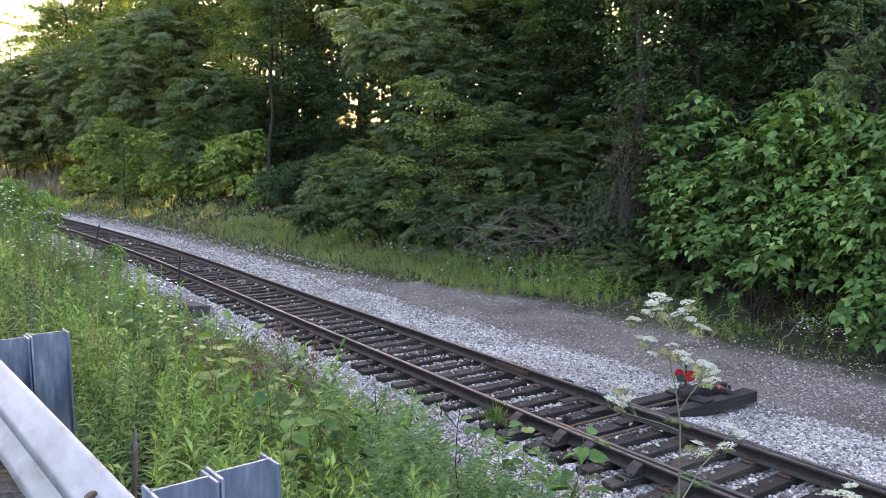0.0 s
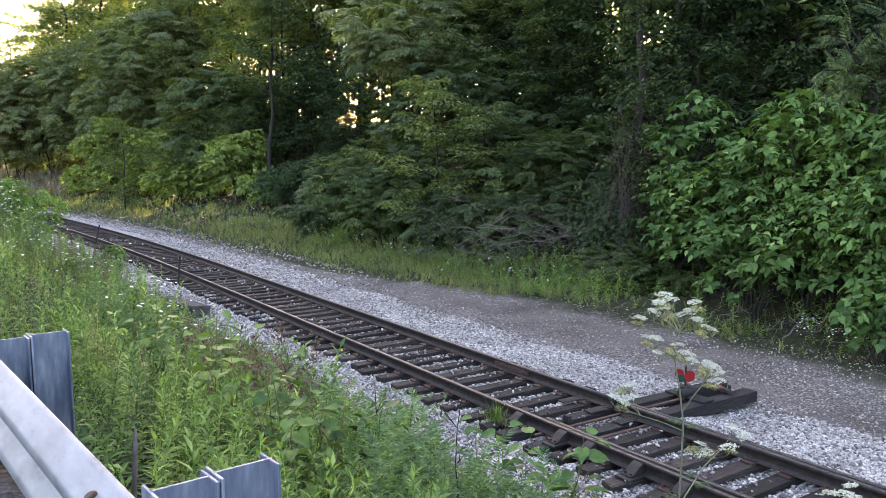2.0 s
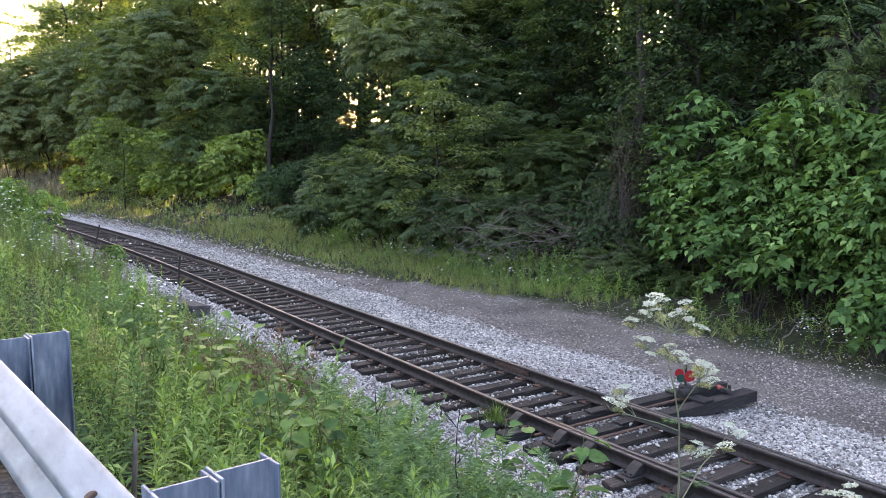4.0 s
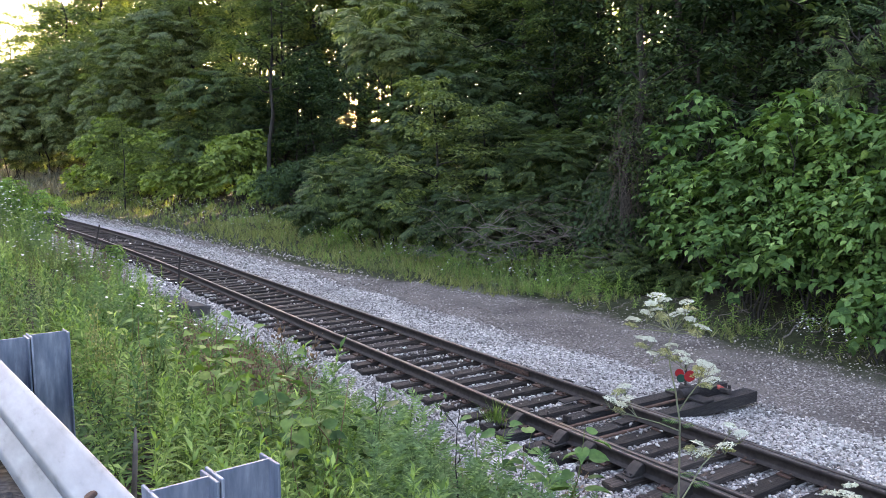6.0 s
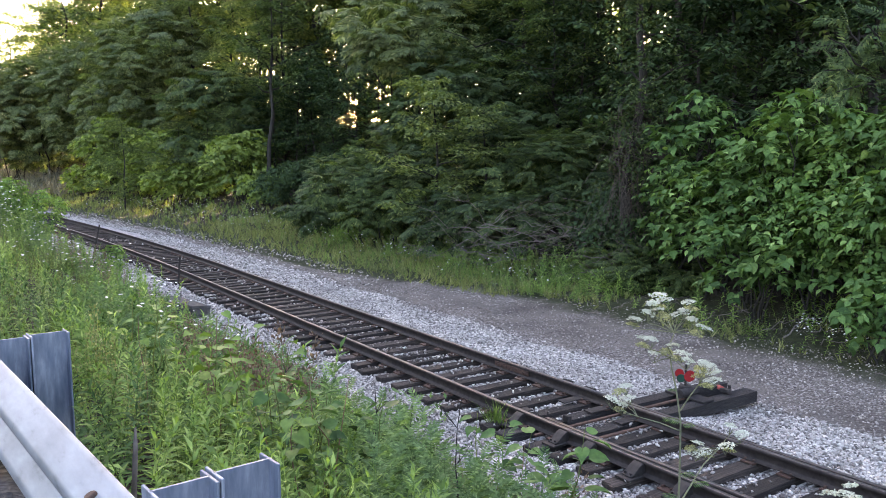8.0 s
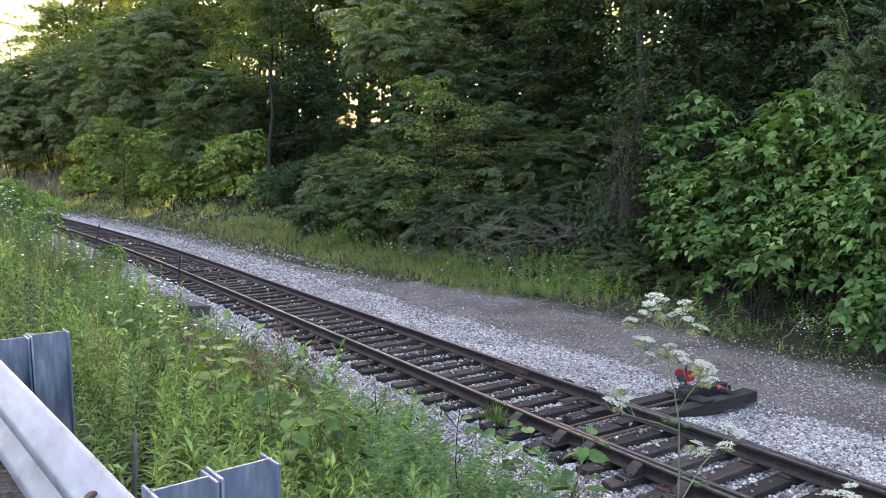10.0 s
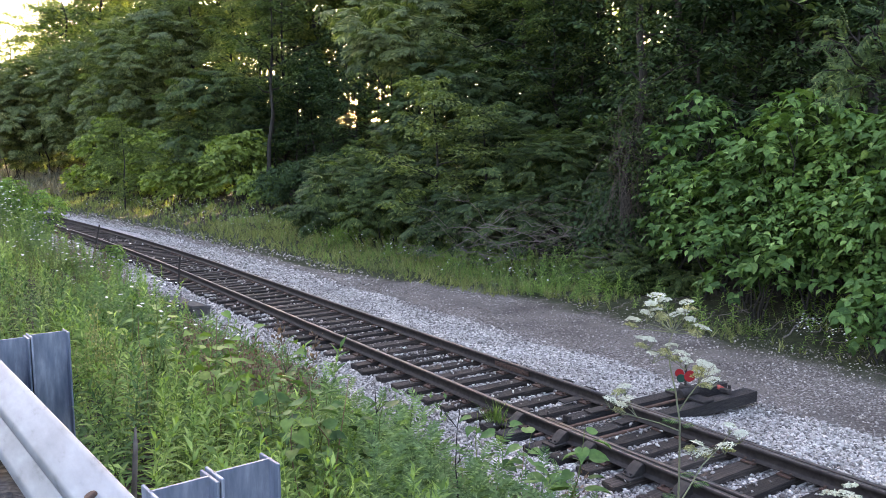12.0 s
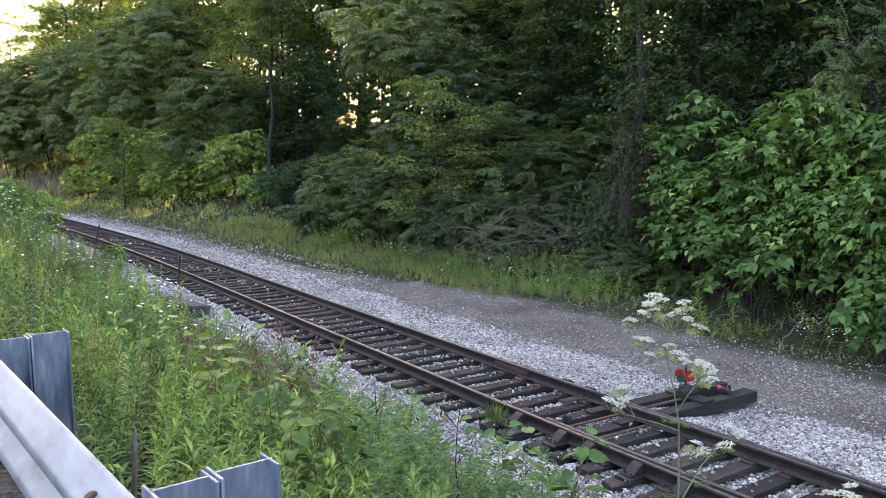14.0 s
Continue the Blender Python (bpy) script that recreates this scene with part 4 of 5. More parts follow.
# ---- plants of the near bank ----
def goldenrod(seed, h=0.9, n=46):
    r = np.random.default_rng(seed)
    lean = r.normal(0, 0.06, 2)
    st = np.array([(0, 0, -0.05), (lean[0] * 0.4, lean[1] * 0.4, h * 0.5), (lean[0], lean[1], h)])
    t = np.linspace(0.15, 1.0, n)
    a = np.arange(n) * 2.4
    pos = np.stack([np.interp(t, [0, 0.5, 1], st[:, k]) for k in range(3)], 1)
    el = 0.15 + 0.75 * t ** 3
    d = np.stack([np.cos(a) * np.cos(el), np.sin(a) * np.cos(el), np.sin(el)], 1)
    nor = np.stack([-np.cos(a) * 0.4, -np.sin(a) * 0.4, np.ones(n)], 1)
    return join(tube(st, [0.005, 0.004, 0.002], 3), place(lance(0.23), pos, d, nor, 0.155 * (1.1 - 0.45 * t) * r.uniform(0.8, 1.2, n)))


def feathery(seed, h=0.75):
    r = np.random.default_rng(seed)
    f = frond(7, 0.3, 0.3, 0.34)
    n = 20
    t = np.linspace(0.15, 1.0, n)
    a = np.arange(n) * 2.4
    el = 0.35 + 0.6 * t ** 2
    lean = r.normal(0, 0.05, 2)
    pos = np.stack([lean[0] * t, lean[1] * t, h * t], 1)
    d = np.stack([np.cos(a) * np.cos(el), np.sin(a) * np.cos(el), np.sin(el)], 1)
    nor = np.stack([-np.cos(a) * 0.5, -np.sin(a) * 0.5, np.ones(n)], 1)
    return join(tube([(0, 0, -0.05), (lean[0], lean[1], h)], [0.005, 0.002], 3), place(f, pos, d, nor, 0.19 * (1.15 - 0.6 * t)))


def grass_clump(seed, h=0.5, n=12, w=0.0045):
    r = np.random.default_rng(seed)
    made = []
    for k in range(n):
        a, q, hh = r.uniform(0, 6.28), r.uniform(0.0, 0.07), h * r.uniform(0.55, 1.1)
        b = a + r.normal(0, 0.7)
        bend = r.uniform(0.1, 0.5) * hh
        p = np.array([math.cos(a) * q, math.sin(a) * q, -0.03])
        o = np.array([math.cos(b), math.sin(b), 0])
        s = np.array([-math.sin(b), math.cos(b), 0]) * w
        p1, p2 = p + o * bend * 0.3 + [0, 0, hh * 0.62], p + o * bend + [0, 0, hh]
        made.append((np.array([p - s, p + s, p1 - s, p1 + s, p2]), np.array([(0, 1, 3), (0, 3, 2), (2, 3, 4)])))
    return join(*made)


def seed_stalk(seed, h=0.95):
    """A branching stalk set with small dry seed heads."""
    r = np.random.default_rng(seed)
    made = [tube([(0, 0, -0.05), (r.normal(0, 0.03), r.normal(0, 0.03), h)], [0.005, 0.002], 3)]
    n = 110
    t = r.uniform(0.35, 1, n)
    a = r.uniform(0, 6.28, n)
    q = r.uniform(0, 0.09, n) * (1.25 - t)
    pos = np.stack([np.cos(a) * q * 2, np.sin(a) * q * 2, h * t], 1)
    d = np.stack([np.cos(a), np.sin(a), np.full(n, 1.2)], 1)
    made.append(place(diamond(0.6), pos, d, np.stack([np.cos(a), np.sin(a), 0 * a - 0.4], 1), r.uniform(0.018, 0.035, n)))
    return join(*made)


def daisy(seed, h=0.6):
    """Flower heads only: a flat ring of petals on an unseen thin stalk's end."""
    r = np.random.default_rng(seed)
    n = 10
    a = np.arange(n) * 2 * np.pi / n
    pos = np.zeros((n, 3)) + [0, 0, h]
    d = np.stack([np.cos(a), np.sin(a), np.full(n, 0.15)], 1)
    return place(diamond(0.45, 0.0), pos, d, np.tile([0, 0, 1.0], (n, 1)), 0.021)


bank = np.random.default_rng(77)
# young knotweed plants: bearing, distance, height, leaf length, leaf colour
SAPLINGS = ((13, 5.6, 0.85, 0.09, LEAF_FRESH), (15.5, 5.3, 0.86, 0.095, LEAF_FRESH), (17.5, 5.0, 0.84, 0.09, LEAF_FRESH), (19, 4.9, 0.8, 0.085, LEAF_FRESH), (20.5, 4.7, 0.88, 0.085, LEAF_FRESH),
            (22.5, 4.5, 0.85, 0.09, LEAF_KNOT), (24.5, 4.4, 0.95, 0.09, LEAF_KNOT), (23.5, 4.1, 0.8, 0.09, LEAF_FRESH), (26.5, 4.2, 0.92, 0.09, LEAF_KNOT), (39, 5.2, 1.3, 0.13, LEAF_KNOT),
            (41.5, 5.0, 1.32, 0.14, LEAF_KNOT), (43.5, 4.9, 1.2, 0.13, LEAF_FRESH), (46, 4.7, 1.12, 0.13, LEAF_KNOT), (48.5, 4.6, 1.05, 0.12, LEAF_FRESH), (11.5, 5.9, 0.78, 0.08, LEAF_FRESH), (36, 5.4, 1.15, 0.11, LEAF_KNOT))
OPEN = np.array([spot(s[0], s[1] - 0.35) for s in SAPLINGS])


def clumps(n, k, y0, y1, u0, u1, spread=0.45):
    """Places gathered in clumps, with a height factor for each clump."""
    c = bank_spots(k, y0, y1, u0, u1)
    i = bank.integers(0, k, n)
    x, y = c[i, 0] + bank.normal(0, spread, n), c[i, 1] + bank.normal(0, spread * 1.3, n)
    u = np.clip(x - track_x(y), u0 - 0.2, u1)
    x = u + track_x(y)
    return np.stack([x, y, ground_z(x, y)], 1), bank.uniform(0.55, 1.22, k)[i]


def bank_spots(n, y0, y1, u0=-6.85, u1=-2.35, bias=1.0):
    y = y0 + (y1 - y0) * bank.random(n) ** bias
    u = bank.uniform(u0, u1, n)
    x = u + track_x(y)
    return np.stack([x, y, ground_z(x, y)], 1)


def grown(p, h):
    """Heights of the bank's plants, capped to fit the camera's view of the track."""
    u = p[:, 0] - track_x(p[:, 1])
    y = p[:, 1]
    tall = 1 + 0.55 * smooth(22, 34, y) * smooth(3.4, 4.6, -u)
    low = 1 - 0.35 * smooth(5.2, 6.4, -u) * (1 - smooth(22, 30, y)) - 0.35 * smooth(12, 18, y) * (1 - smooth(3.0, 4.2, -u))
    # caps keep the camera's view of the ballast open, looser near the turnout
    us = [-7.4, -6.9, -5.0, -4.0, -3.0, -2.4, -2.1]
    # dry is only the tighter of the two caps
    dry, loose_cap = np.interp(u, us, [1.05, 1.04, 0.92, 0.8, 0.66, 0.38, 0.2]), np.interp(u, us, [1.05, 1.1, 1.2, 1.27, 1.3, 1.05, 0.8])
    looseness = 1 - smooth(3.6, 5.6, y)
    cap = dry * (1 - looseness) + loose_cap * looseness + 2.0 * smooth(18, 26, y) * smooth(3.3, 4.2, -u)
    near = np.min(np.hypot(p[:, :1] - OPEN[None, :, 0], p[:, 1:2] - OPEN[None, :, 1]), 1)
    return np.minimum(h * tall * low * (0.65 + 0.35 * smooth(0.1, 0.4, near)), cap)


GR = [goldenrod(100 + k, 0.85 + 0.1 * (k % 3)) for k in range(5)]
FE = [feathery(200 + k, 0.65 + 0.08 * k) for k in range(4)]
GC = [grass_clump(300 + k) for k in range(5)]
SS = [seed_stalk(400 + k) for k in range(4)]

for nm, mt, n1, n2, lab in (("leafy_weeds", LEAF_WEED, 950, 800, "bright green goldenrod and leafy weeds in clumps on the bank"), ("dark_leafy_weeds", LEAF_WEED_COOL, 750, 650, "darker green leafy weeds in clumps on the bank")):
    (p, f), (p2, f2) = clumps(n1, 70, 1.2, 14, -7.35, -2.3, 0.27), clumps(n2, 60, 14, 58, -7.6, -2.7, 0.5)
    p, f = np.concatenate([p, p2]), np.concatenate([f, f2])
    # thinned by bearing to fit the view, where the feathery weeds take over
    bear = np.degrees(np.arctan2(p[:, 0] - EYE.x, p[:, 1]))
    some = bank.random(len(p)) < np.where((bear > 24) & (p[:, 1] < 9.5), 0.12, 1.0)
    some &= ~((p[:, 1] < 4.2) & (p[:, 0] < -7.2))
    p, f = p[some], f[some]
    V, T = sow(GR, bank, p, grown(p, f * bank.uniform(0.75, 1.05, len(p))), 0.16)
    tagged(piece(nm, V, T, mt), lab, "weeds", kind="stuff")
p = np.concatenate([bank_spots(300, 1.7, 6.5, -7.05, -5.7), bank_spots(170, 22.5, 44, -3.5, -1.9)])
V, T = sow(GR, bank, p, bank.uniform(0.4, 0.7, len(p)) * (1 + 0.45 * smooth(15, 22, p[:, 1])), 0.2)
tagged(piece("short_weeds", V, T, LEAF_WEED), "short leafy weeds along the bank", "weeds", kind="stuff")
(p, f), (p2, f2) = clumps(1300, 70, 1.0, 9.5, -6.2, -2.0, 0.33), clumps(140, 18, 9.5, 20, -3.6, -2.3, 0.3)
p, f = np.concatenate([p, p2]), np.concatenate([f, f2])
some = ~((p[:, 1] > 6.0) & (p[:, 1] < 13) & (p[:, 0] > -2.75))
p, f = p[some], f[some]
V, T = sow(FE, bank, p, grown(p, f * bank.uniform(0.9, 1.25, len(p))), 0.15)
tagged(piece("feathery_weeds", V, T, LEAF_FEATHER), "soft feathery grey-green weeds beside the ballast", "weeds", kind="stuff")
p = np.concatenate([bank_spots(450, 1.0, 20, -7.4), bank_spots(900, 20, 70, -9), bank_spots(700, 60, 120, -14, -2.6)])
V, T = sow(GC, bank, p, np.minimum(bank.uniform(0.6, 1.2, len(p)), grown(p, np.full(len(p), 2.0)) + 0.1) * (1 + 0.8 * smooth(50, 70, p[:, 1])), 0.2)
tagged(piece("bank_grass", V, T, LEAF_GRASS), "long green grass among weeds on the bank", "grass", kind="stuff")
a = np.radians(bank.uniform(15.5, 24, 170))
d = bank.uniform(5.6, 9.5, 170)
x, y = EYE.x + d * np.sin(a), d * np.cos(a)
p = np.concatenate([np.stack([x, y, ground_z(x, y)], 1), bank_spots(60, 4, 12, -4.6, -2.8), bank_spots(110, 12, 30, -4.5, -2.8)])
tall = np.array([spot(22.7, 7.0), spot(22.2, 7.2), spot(23.2, 6.8), spot(19.5, 6.6)])
p2 = np.column_stack([tall, ground_z(tall[:, 0], tall[:, 1])])
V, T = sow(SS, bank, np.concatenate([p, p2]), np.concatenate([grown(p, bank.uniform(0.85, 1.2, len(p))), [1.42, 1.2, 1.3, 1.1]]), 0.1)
tagged(piece("dry_seed_stalks", V, T, LEAF_DRY), "reddish-brown seed stalks standing among the weeds", "weeds", kind="stuff")
near_p = np.array([spot(b, d) for b, d in zip(np.linspace(9.2, 12.6, 16), 4.3 + 1.2 * bank.random(16))])
near_p = np.column_stack([near_p, ground_z(near_p[:, 0], near_p[:, 1])])
V, T = sow(SS, bank, near_p, bank.uniform(0.5, 0.72, 16), 0.08)
tagged(piece("green_seed_stalks", V, T, LEAF_VERGE), "pale green seed stalks standing beside the guard rail", "weeds", kind="stuff")
DA = [daisy(500 + k, 0.75 + 0.08 * k) for k in range(3)]
p = np.concatenate([bank_spots(190, 7, 26, -7.0, -5.0), bank_spots(320, 14, 34, -7.4, -5.0), clumps(60, 6, 8, 20, -6.6, -4.2, 0.25)[0]])
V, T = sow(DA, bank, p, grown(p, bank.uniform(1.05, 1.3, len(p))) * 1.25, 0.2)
tagged(piece("bank_daisies", V, T, PETAL_FAR), "small white daisies in bloom on the bank", "flowers", kind="stuff")

# ---- verge beyond the track ----
ver = np.random.default_rng(78)


def verge_spots(n, y0, y1, u0, u1):
    y = ver.uniform(y0, y1, n)
    e = 4.0 * smooth(14, 40, y)
    u = ver.uniform(u0, u1, n) + e * ver.random(n) - 2.4 * smooth(16, 28, y) * ver.random(n)
    x = u + track_x(y)
    return np.stack([x, y, ground_z(x, y)], 1)


def patchy(p, keep=0.5):
    """Leaves out plants where the growth is thin."""
    f = 0.5 + 0.5 * np.sin(0.9 * p[:, 0] + 1.3 * np.sin(0.5 * p[:, 1])) * np.sin(0.8 * p[:, 1] + 0.7)
    return p[ver.random(len(p)) < keep + (1 - keep) * smooth(0.35, 0.7, f)]


GV = [grass_clump(320 + k, 0.5, 9, 0.008) for k in range(5)]
LOW = [goldenrod(340 + k, 0.45, 22) for k in range(4)]
p = np.concatenate([patchy(verge_spots(800, 4, 18, 6.7, 9.0), 0.15), verge_spots(4600, 18, 45, 5.9, 9.8), verge_spots(3000, 45, 110, 4.8, 10)])
V, T = sow(GV, ver, p, ver.uniform(0.22, 0.7, len(p)) * (0.9 + p[:, 1] / 90), 0.4)
tagged(piece("verge_grass", V, T, LEAF_VERGE), "uneven yellow-green grass along the verge", "grass", kind="stuff")
p = np.concatenate([patchy(verge_spots(700, 5, 18, 6.9, 9.4), 0.2), patchy(verge_spots(1900, 17, 34, 6.6, 9.6), 0.55), verge_spots(500, 34, 70, 5.9, 10)])
V, T = sow(LOW, ver, p, ver.uniform(0.5, 1.2, len(p)) * (0.75 + 0.5 * smooth(7.0, 8.6, p[:, 0] - track_x(p[:, 1]))), 0.25)
tagged(piece("verge_weeds", V, T, LEAF_WEED), "leafy green weeds at the foot of the wood", "weeds", kind="stuff")
DV = [daisy(520 + k, 0.42 + 0.06 * k) for k in range(3)]
p = np.concatenate([verge_spots(260, 6.9, 9.6, 7.0, 7.9), verge_spots(300, 17, 34, 6.4, 8.4), verge_spots(420, 38, 60, 5.6, 7.4)])
V, T = sow(DV, ver, p, ver.uniform(0.9, 1.3, len(p)) * (1 + p[:, 1] / 70), 0.3)
tagged(piece("verge_daisies", V, T, PETAL_FAR), "white daisies in bloom on the verge", "flowers", kind="stuff")
# twigs strewn over the shaded edge of the road
p = verge_spots(2600, 4, 26, 6.6, 9.6)
V, T = sow([lance(0.07), lance(0.05)], ver, p + [0, 0, 0.02], ver.uniform(0.06, 0.4, len(p)), 0.25)
tagged(piece("twig_litter", V, T, DEADWOOD), "dry twigs and dead stalks strewn at the road's edge", "litter", kind="stuff")


# ---- single plants and clutter ----
def facing(x, y, z):
    """A frame at a place whose x runs across the line of sight and whose y runs away from the viewpoint."""
    return Matrix.Translation((x, y, z)) @ Euler((0, 0, -YAW)).to_matrix().to_4x4()


def umbel_mesh(seed, width):
    """A flat-topped white flower head of many small florets."""
    r = np.random.default_rng(seed)
    pos, nor = [], []
    for k in range(16):
        q, a = math.sqrt((k + 0.5) / 16) * width / 2, k * 2.4 + r.uniform(-0.2, 0.2)
        c = np.array([math.cos(a) * q, math.sin(a) * q, 0.014 - 0.75 * q * q / width + r.uniform(-0.003, 0.003)])
        for j in range(15):
            d = r.normal(0, 1, 3)
            d[2] = abs(d[2])
            pos.append(c + unit(d) * [0.009, 0.009, 0.005]), nor.append(unit(d) + [0, 0, 0.8])
    n = len(pos)
    return mesh_of("umbel", *place(diamond(0.9, 0.05), np.array(pos), unit(r.normal(0, 1, (n, 3)) * [1, 1, 0.3]), np.array(nor), r.uniform(0.0055, 0.0085, n)), PETAL)


YOUNG_UMBEL = umbel_mesh(610, 0.05)
YOUNG_UMBEL.materials[0] = LEAF_BUD
UMBELS = [umbel_mesh(600 + k, w) for k, w in enumerate((0.072, 0.058, 0.046))]


def umbel_plant():
    """A tall white-flowered umbellifer; its upper stem sways on the lower one."""
    x, y = spot(50.35, 3.5)
    g = float(ground_z(x, y))
    ob = thing("cow_parsley", facing(x, y, g), "tall umbellifer with white flower heads and thin green stem", "flower")
    pivot = 2.205 - g
    V, T = tube([(0, 0, -0.05), (0.01, 0.01, pivot * 0.5), (0, 0, pivot)], [0.006, 0.0055, 0.005], 7)
    piece("lower_stem", V, T, LEAF_PALE, ob)
    r = np.random.default_rng(9)
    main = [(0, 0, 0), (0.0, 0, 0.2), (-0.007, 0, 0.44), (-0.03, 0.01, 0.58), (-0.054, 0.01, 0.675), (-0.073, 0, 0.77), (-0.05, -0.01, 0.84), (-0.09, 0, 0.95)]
    made = [tube(main, np.linspace(0.005, 0.0018, 8), 6)]
    heads = []

    def spray(root, tips, drop=0.09):
        for k, (a, c) in enumerate(tips):
            b = r.uniform(-0.07, 0.07)
            tip = np.array([a, b, c])
            mid = np.array(root) * 0.45 + tip * 0.55 + [0, 0, -0.015]
            made.append(tube([root, mid, tip - [0, 0, 0.035]], [0.0024, 0.0018, 0.0013], 4))
            for j in range(7):
                e = r.uniform(0, 6.28)
                made.append(tube([tip - [0, 0, 0.035], tip + [math.cos(e) * 0.028, math.sin(e) * 0.028, 0.002]], [0.0012, 0.0008], 3))
            heads.append(tip)
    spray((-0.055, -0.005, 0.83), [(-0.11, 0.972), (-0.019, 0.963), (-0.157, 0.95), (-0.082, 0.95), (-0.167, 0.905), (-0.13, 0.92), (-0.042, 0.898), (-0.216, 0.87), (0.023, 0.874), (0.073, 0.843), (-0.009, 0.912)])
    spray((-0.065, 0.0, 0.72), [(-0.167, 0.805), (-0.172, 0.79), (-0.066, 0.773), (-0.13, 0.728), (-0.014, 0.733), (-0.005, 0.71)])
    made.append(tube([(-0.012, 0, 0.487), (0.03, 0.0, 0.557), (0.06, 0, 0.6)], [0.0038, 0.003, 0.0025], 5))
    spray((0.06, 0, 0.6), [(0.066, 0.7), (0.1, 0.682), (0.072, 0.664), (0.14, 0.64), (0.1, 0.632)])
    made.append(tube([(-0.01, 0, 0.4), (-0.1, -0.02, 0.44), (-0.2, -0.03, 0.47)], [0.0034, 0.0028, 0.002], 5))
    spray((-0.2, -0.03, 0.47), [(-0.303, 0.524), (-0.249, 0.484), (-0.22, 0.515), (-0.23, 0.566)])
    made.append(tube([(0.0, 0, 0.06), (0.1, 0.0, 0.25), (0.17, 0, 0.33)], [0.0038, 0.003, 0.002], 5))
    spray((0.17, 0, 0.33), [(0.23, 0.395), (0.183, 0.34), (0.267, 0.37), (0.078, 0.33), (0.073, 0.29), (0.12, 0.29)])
    # fine cut leaves on the stem
    f = frond(9, 0.34, 0.2, 0.2)
    base = np.array([(-0.005, 0, 0.44), (0.0, 0, 0.42), (0.0, 0, 0.2), (-0.03, 0, 0.58), (0.0, 0, 0.1), (0.05, 0, 0.16)])
    n = len(base)
    ang = np.array([2.8, 0.3, 0.2, 3.4, 2.6, -0.2])
    V, T = join(*made)
    up = piece("upper_stem", V, T, LEAF_PALE, ob, "swaying branched stem with finely cut leaves")
    up.matrix_basis = pose(0, 0, pivot)
    for k in range(n):
        piece("leaf", *place(f, base[k:k + 1], np.array([[math.cos(ang[k]), 0.3 * math.sin(ang[k]), 0.15]]), np.array([[0, -0.4, 1.0]]), (0.07, 0.05, 0.06, 0.04, 0.06, 0.07)[k]), LEAF_WEED_COOL, up, "finely cut green leaf")
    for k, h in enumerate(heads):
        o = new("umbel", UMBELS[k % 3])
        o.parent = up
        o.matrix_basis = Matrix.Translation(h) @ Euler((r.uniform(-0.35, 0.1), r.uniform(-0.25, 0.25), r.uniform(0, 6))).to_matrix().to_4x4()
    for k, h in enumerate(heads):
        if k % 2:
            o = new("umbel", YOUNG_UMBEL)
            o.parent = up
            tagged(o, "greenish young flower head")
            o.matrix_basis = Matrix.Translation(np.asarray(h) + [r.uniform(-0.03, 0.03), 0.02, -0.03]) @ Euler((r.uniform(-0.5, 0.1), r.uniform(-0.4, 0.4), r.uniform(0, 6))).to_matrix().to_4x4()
    return up, pivot


UPPER, PIVOT = umbel_plant()

# a second, shorter one whose head just rises into view
x, y = spot(60.9, 3.3)
low = thing("cow_parsley", facing(x, y, float(ground_z(x, y))), "short umbellifer with a few white flower heads", "flower")
hz = 2.5 - float(ground_z(x, y))
V, T = join(tube([(0, 0, -0.05), (0.02, 0, hz * 0.6), (0, 0, hz - 0.04)], [0.008, 0.006, 0.003], 6), tube([(0.01, 0, hz * 0.8), (0.05, 0, hz - 0.06)], [0.004, 0.002], 5))
piece("stem", V, T, LEAF_PALE, low)
for k, (a, c) in enumerate(((0, hz), (-0.05, hz - 0.01), (0.04, hz + 0.01), (0.06, hz - 0.05))):
    o = new("umbel", UMBELS[k % 3])
    o.parent = low
    o.matrix_basis = pose(a, 0.02 * k, c, -10, 5 * k, 40 * k)


def sapling(name, seed, bearing, distance, height, leaf, mat, label, n=16, spread=0.2, stems=3):
    """A young knotweed: thin stems with alternate heart-shaped leaves."""
    r = np.random.default_rng(seed)
    x, y = spot(bearing, distance)
    ob = thing(name, Matrix.Translation((x, y, float(ground_z(x, y)))), label, "plant", "young knotweed plants on the bank")
    pos, along, nor, size = [], [], [], []
    for s in range(stems):
        a = r.uniform(0, 6.28)
        top = np.array([math.cos(a) * spread, math.sin(a) * spread, height * r.uniform(0.75, 1.05)])
        ln = bent_line(r, (math.cos(a) * 0.05, math.sin(a) * 0.05, -0.05), top, 6, 0.12)
        V, T = tube(ln, np.linspace(0.006, 0.002, 6), 5)
        piece("stem", V, T, LEAF_DRY if s == 0 else LEAF_GRASS, ob)
        for k in range(n):
            f = (0.4 + 0.6 * (k + 0.5) / n) * 4.99
            c = ln[int(f)] + (ln[int(f) + 1] - ln[int(f)]) * (f - int(f))
            b = (k % 2) * 3.14 + a + r.normal(0, 0.9)
            d = np.array([math.cos(b), math.sin(b), 0.2])
            pos.append(c + d * r.uniform(0.02, 0.1)), along.append(d + [0, 0, r.uniform(-0.7, 0.1)])
            nor.append(np.array([d[0] * 0.3 + r.normal(0, 0.35), d[1] * 0.3 + r.normal(0, 0.35), 1.0])), size.append(leaf * r.uniform(0.6, 1.15))
    V, T = place(BROAD, np.array(pos), np.array(along), np.array(nor), np.array(size))
    piece("leaves", V, T, mat, ob)


YK = "young knotweed with broad yellow-green leaves among the weeds"
for k, (b, d, h, lf, mt) in enumerate(SAPLINGS):
    sapling("knotweed_sapling", 700 + k, b, d, h, lf, mt, YK, 11)


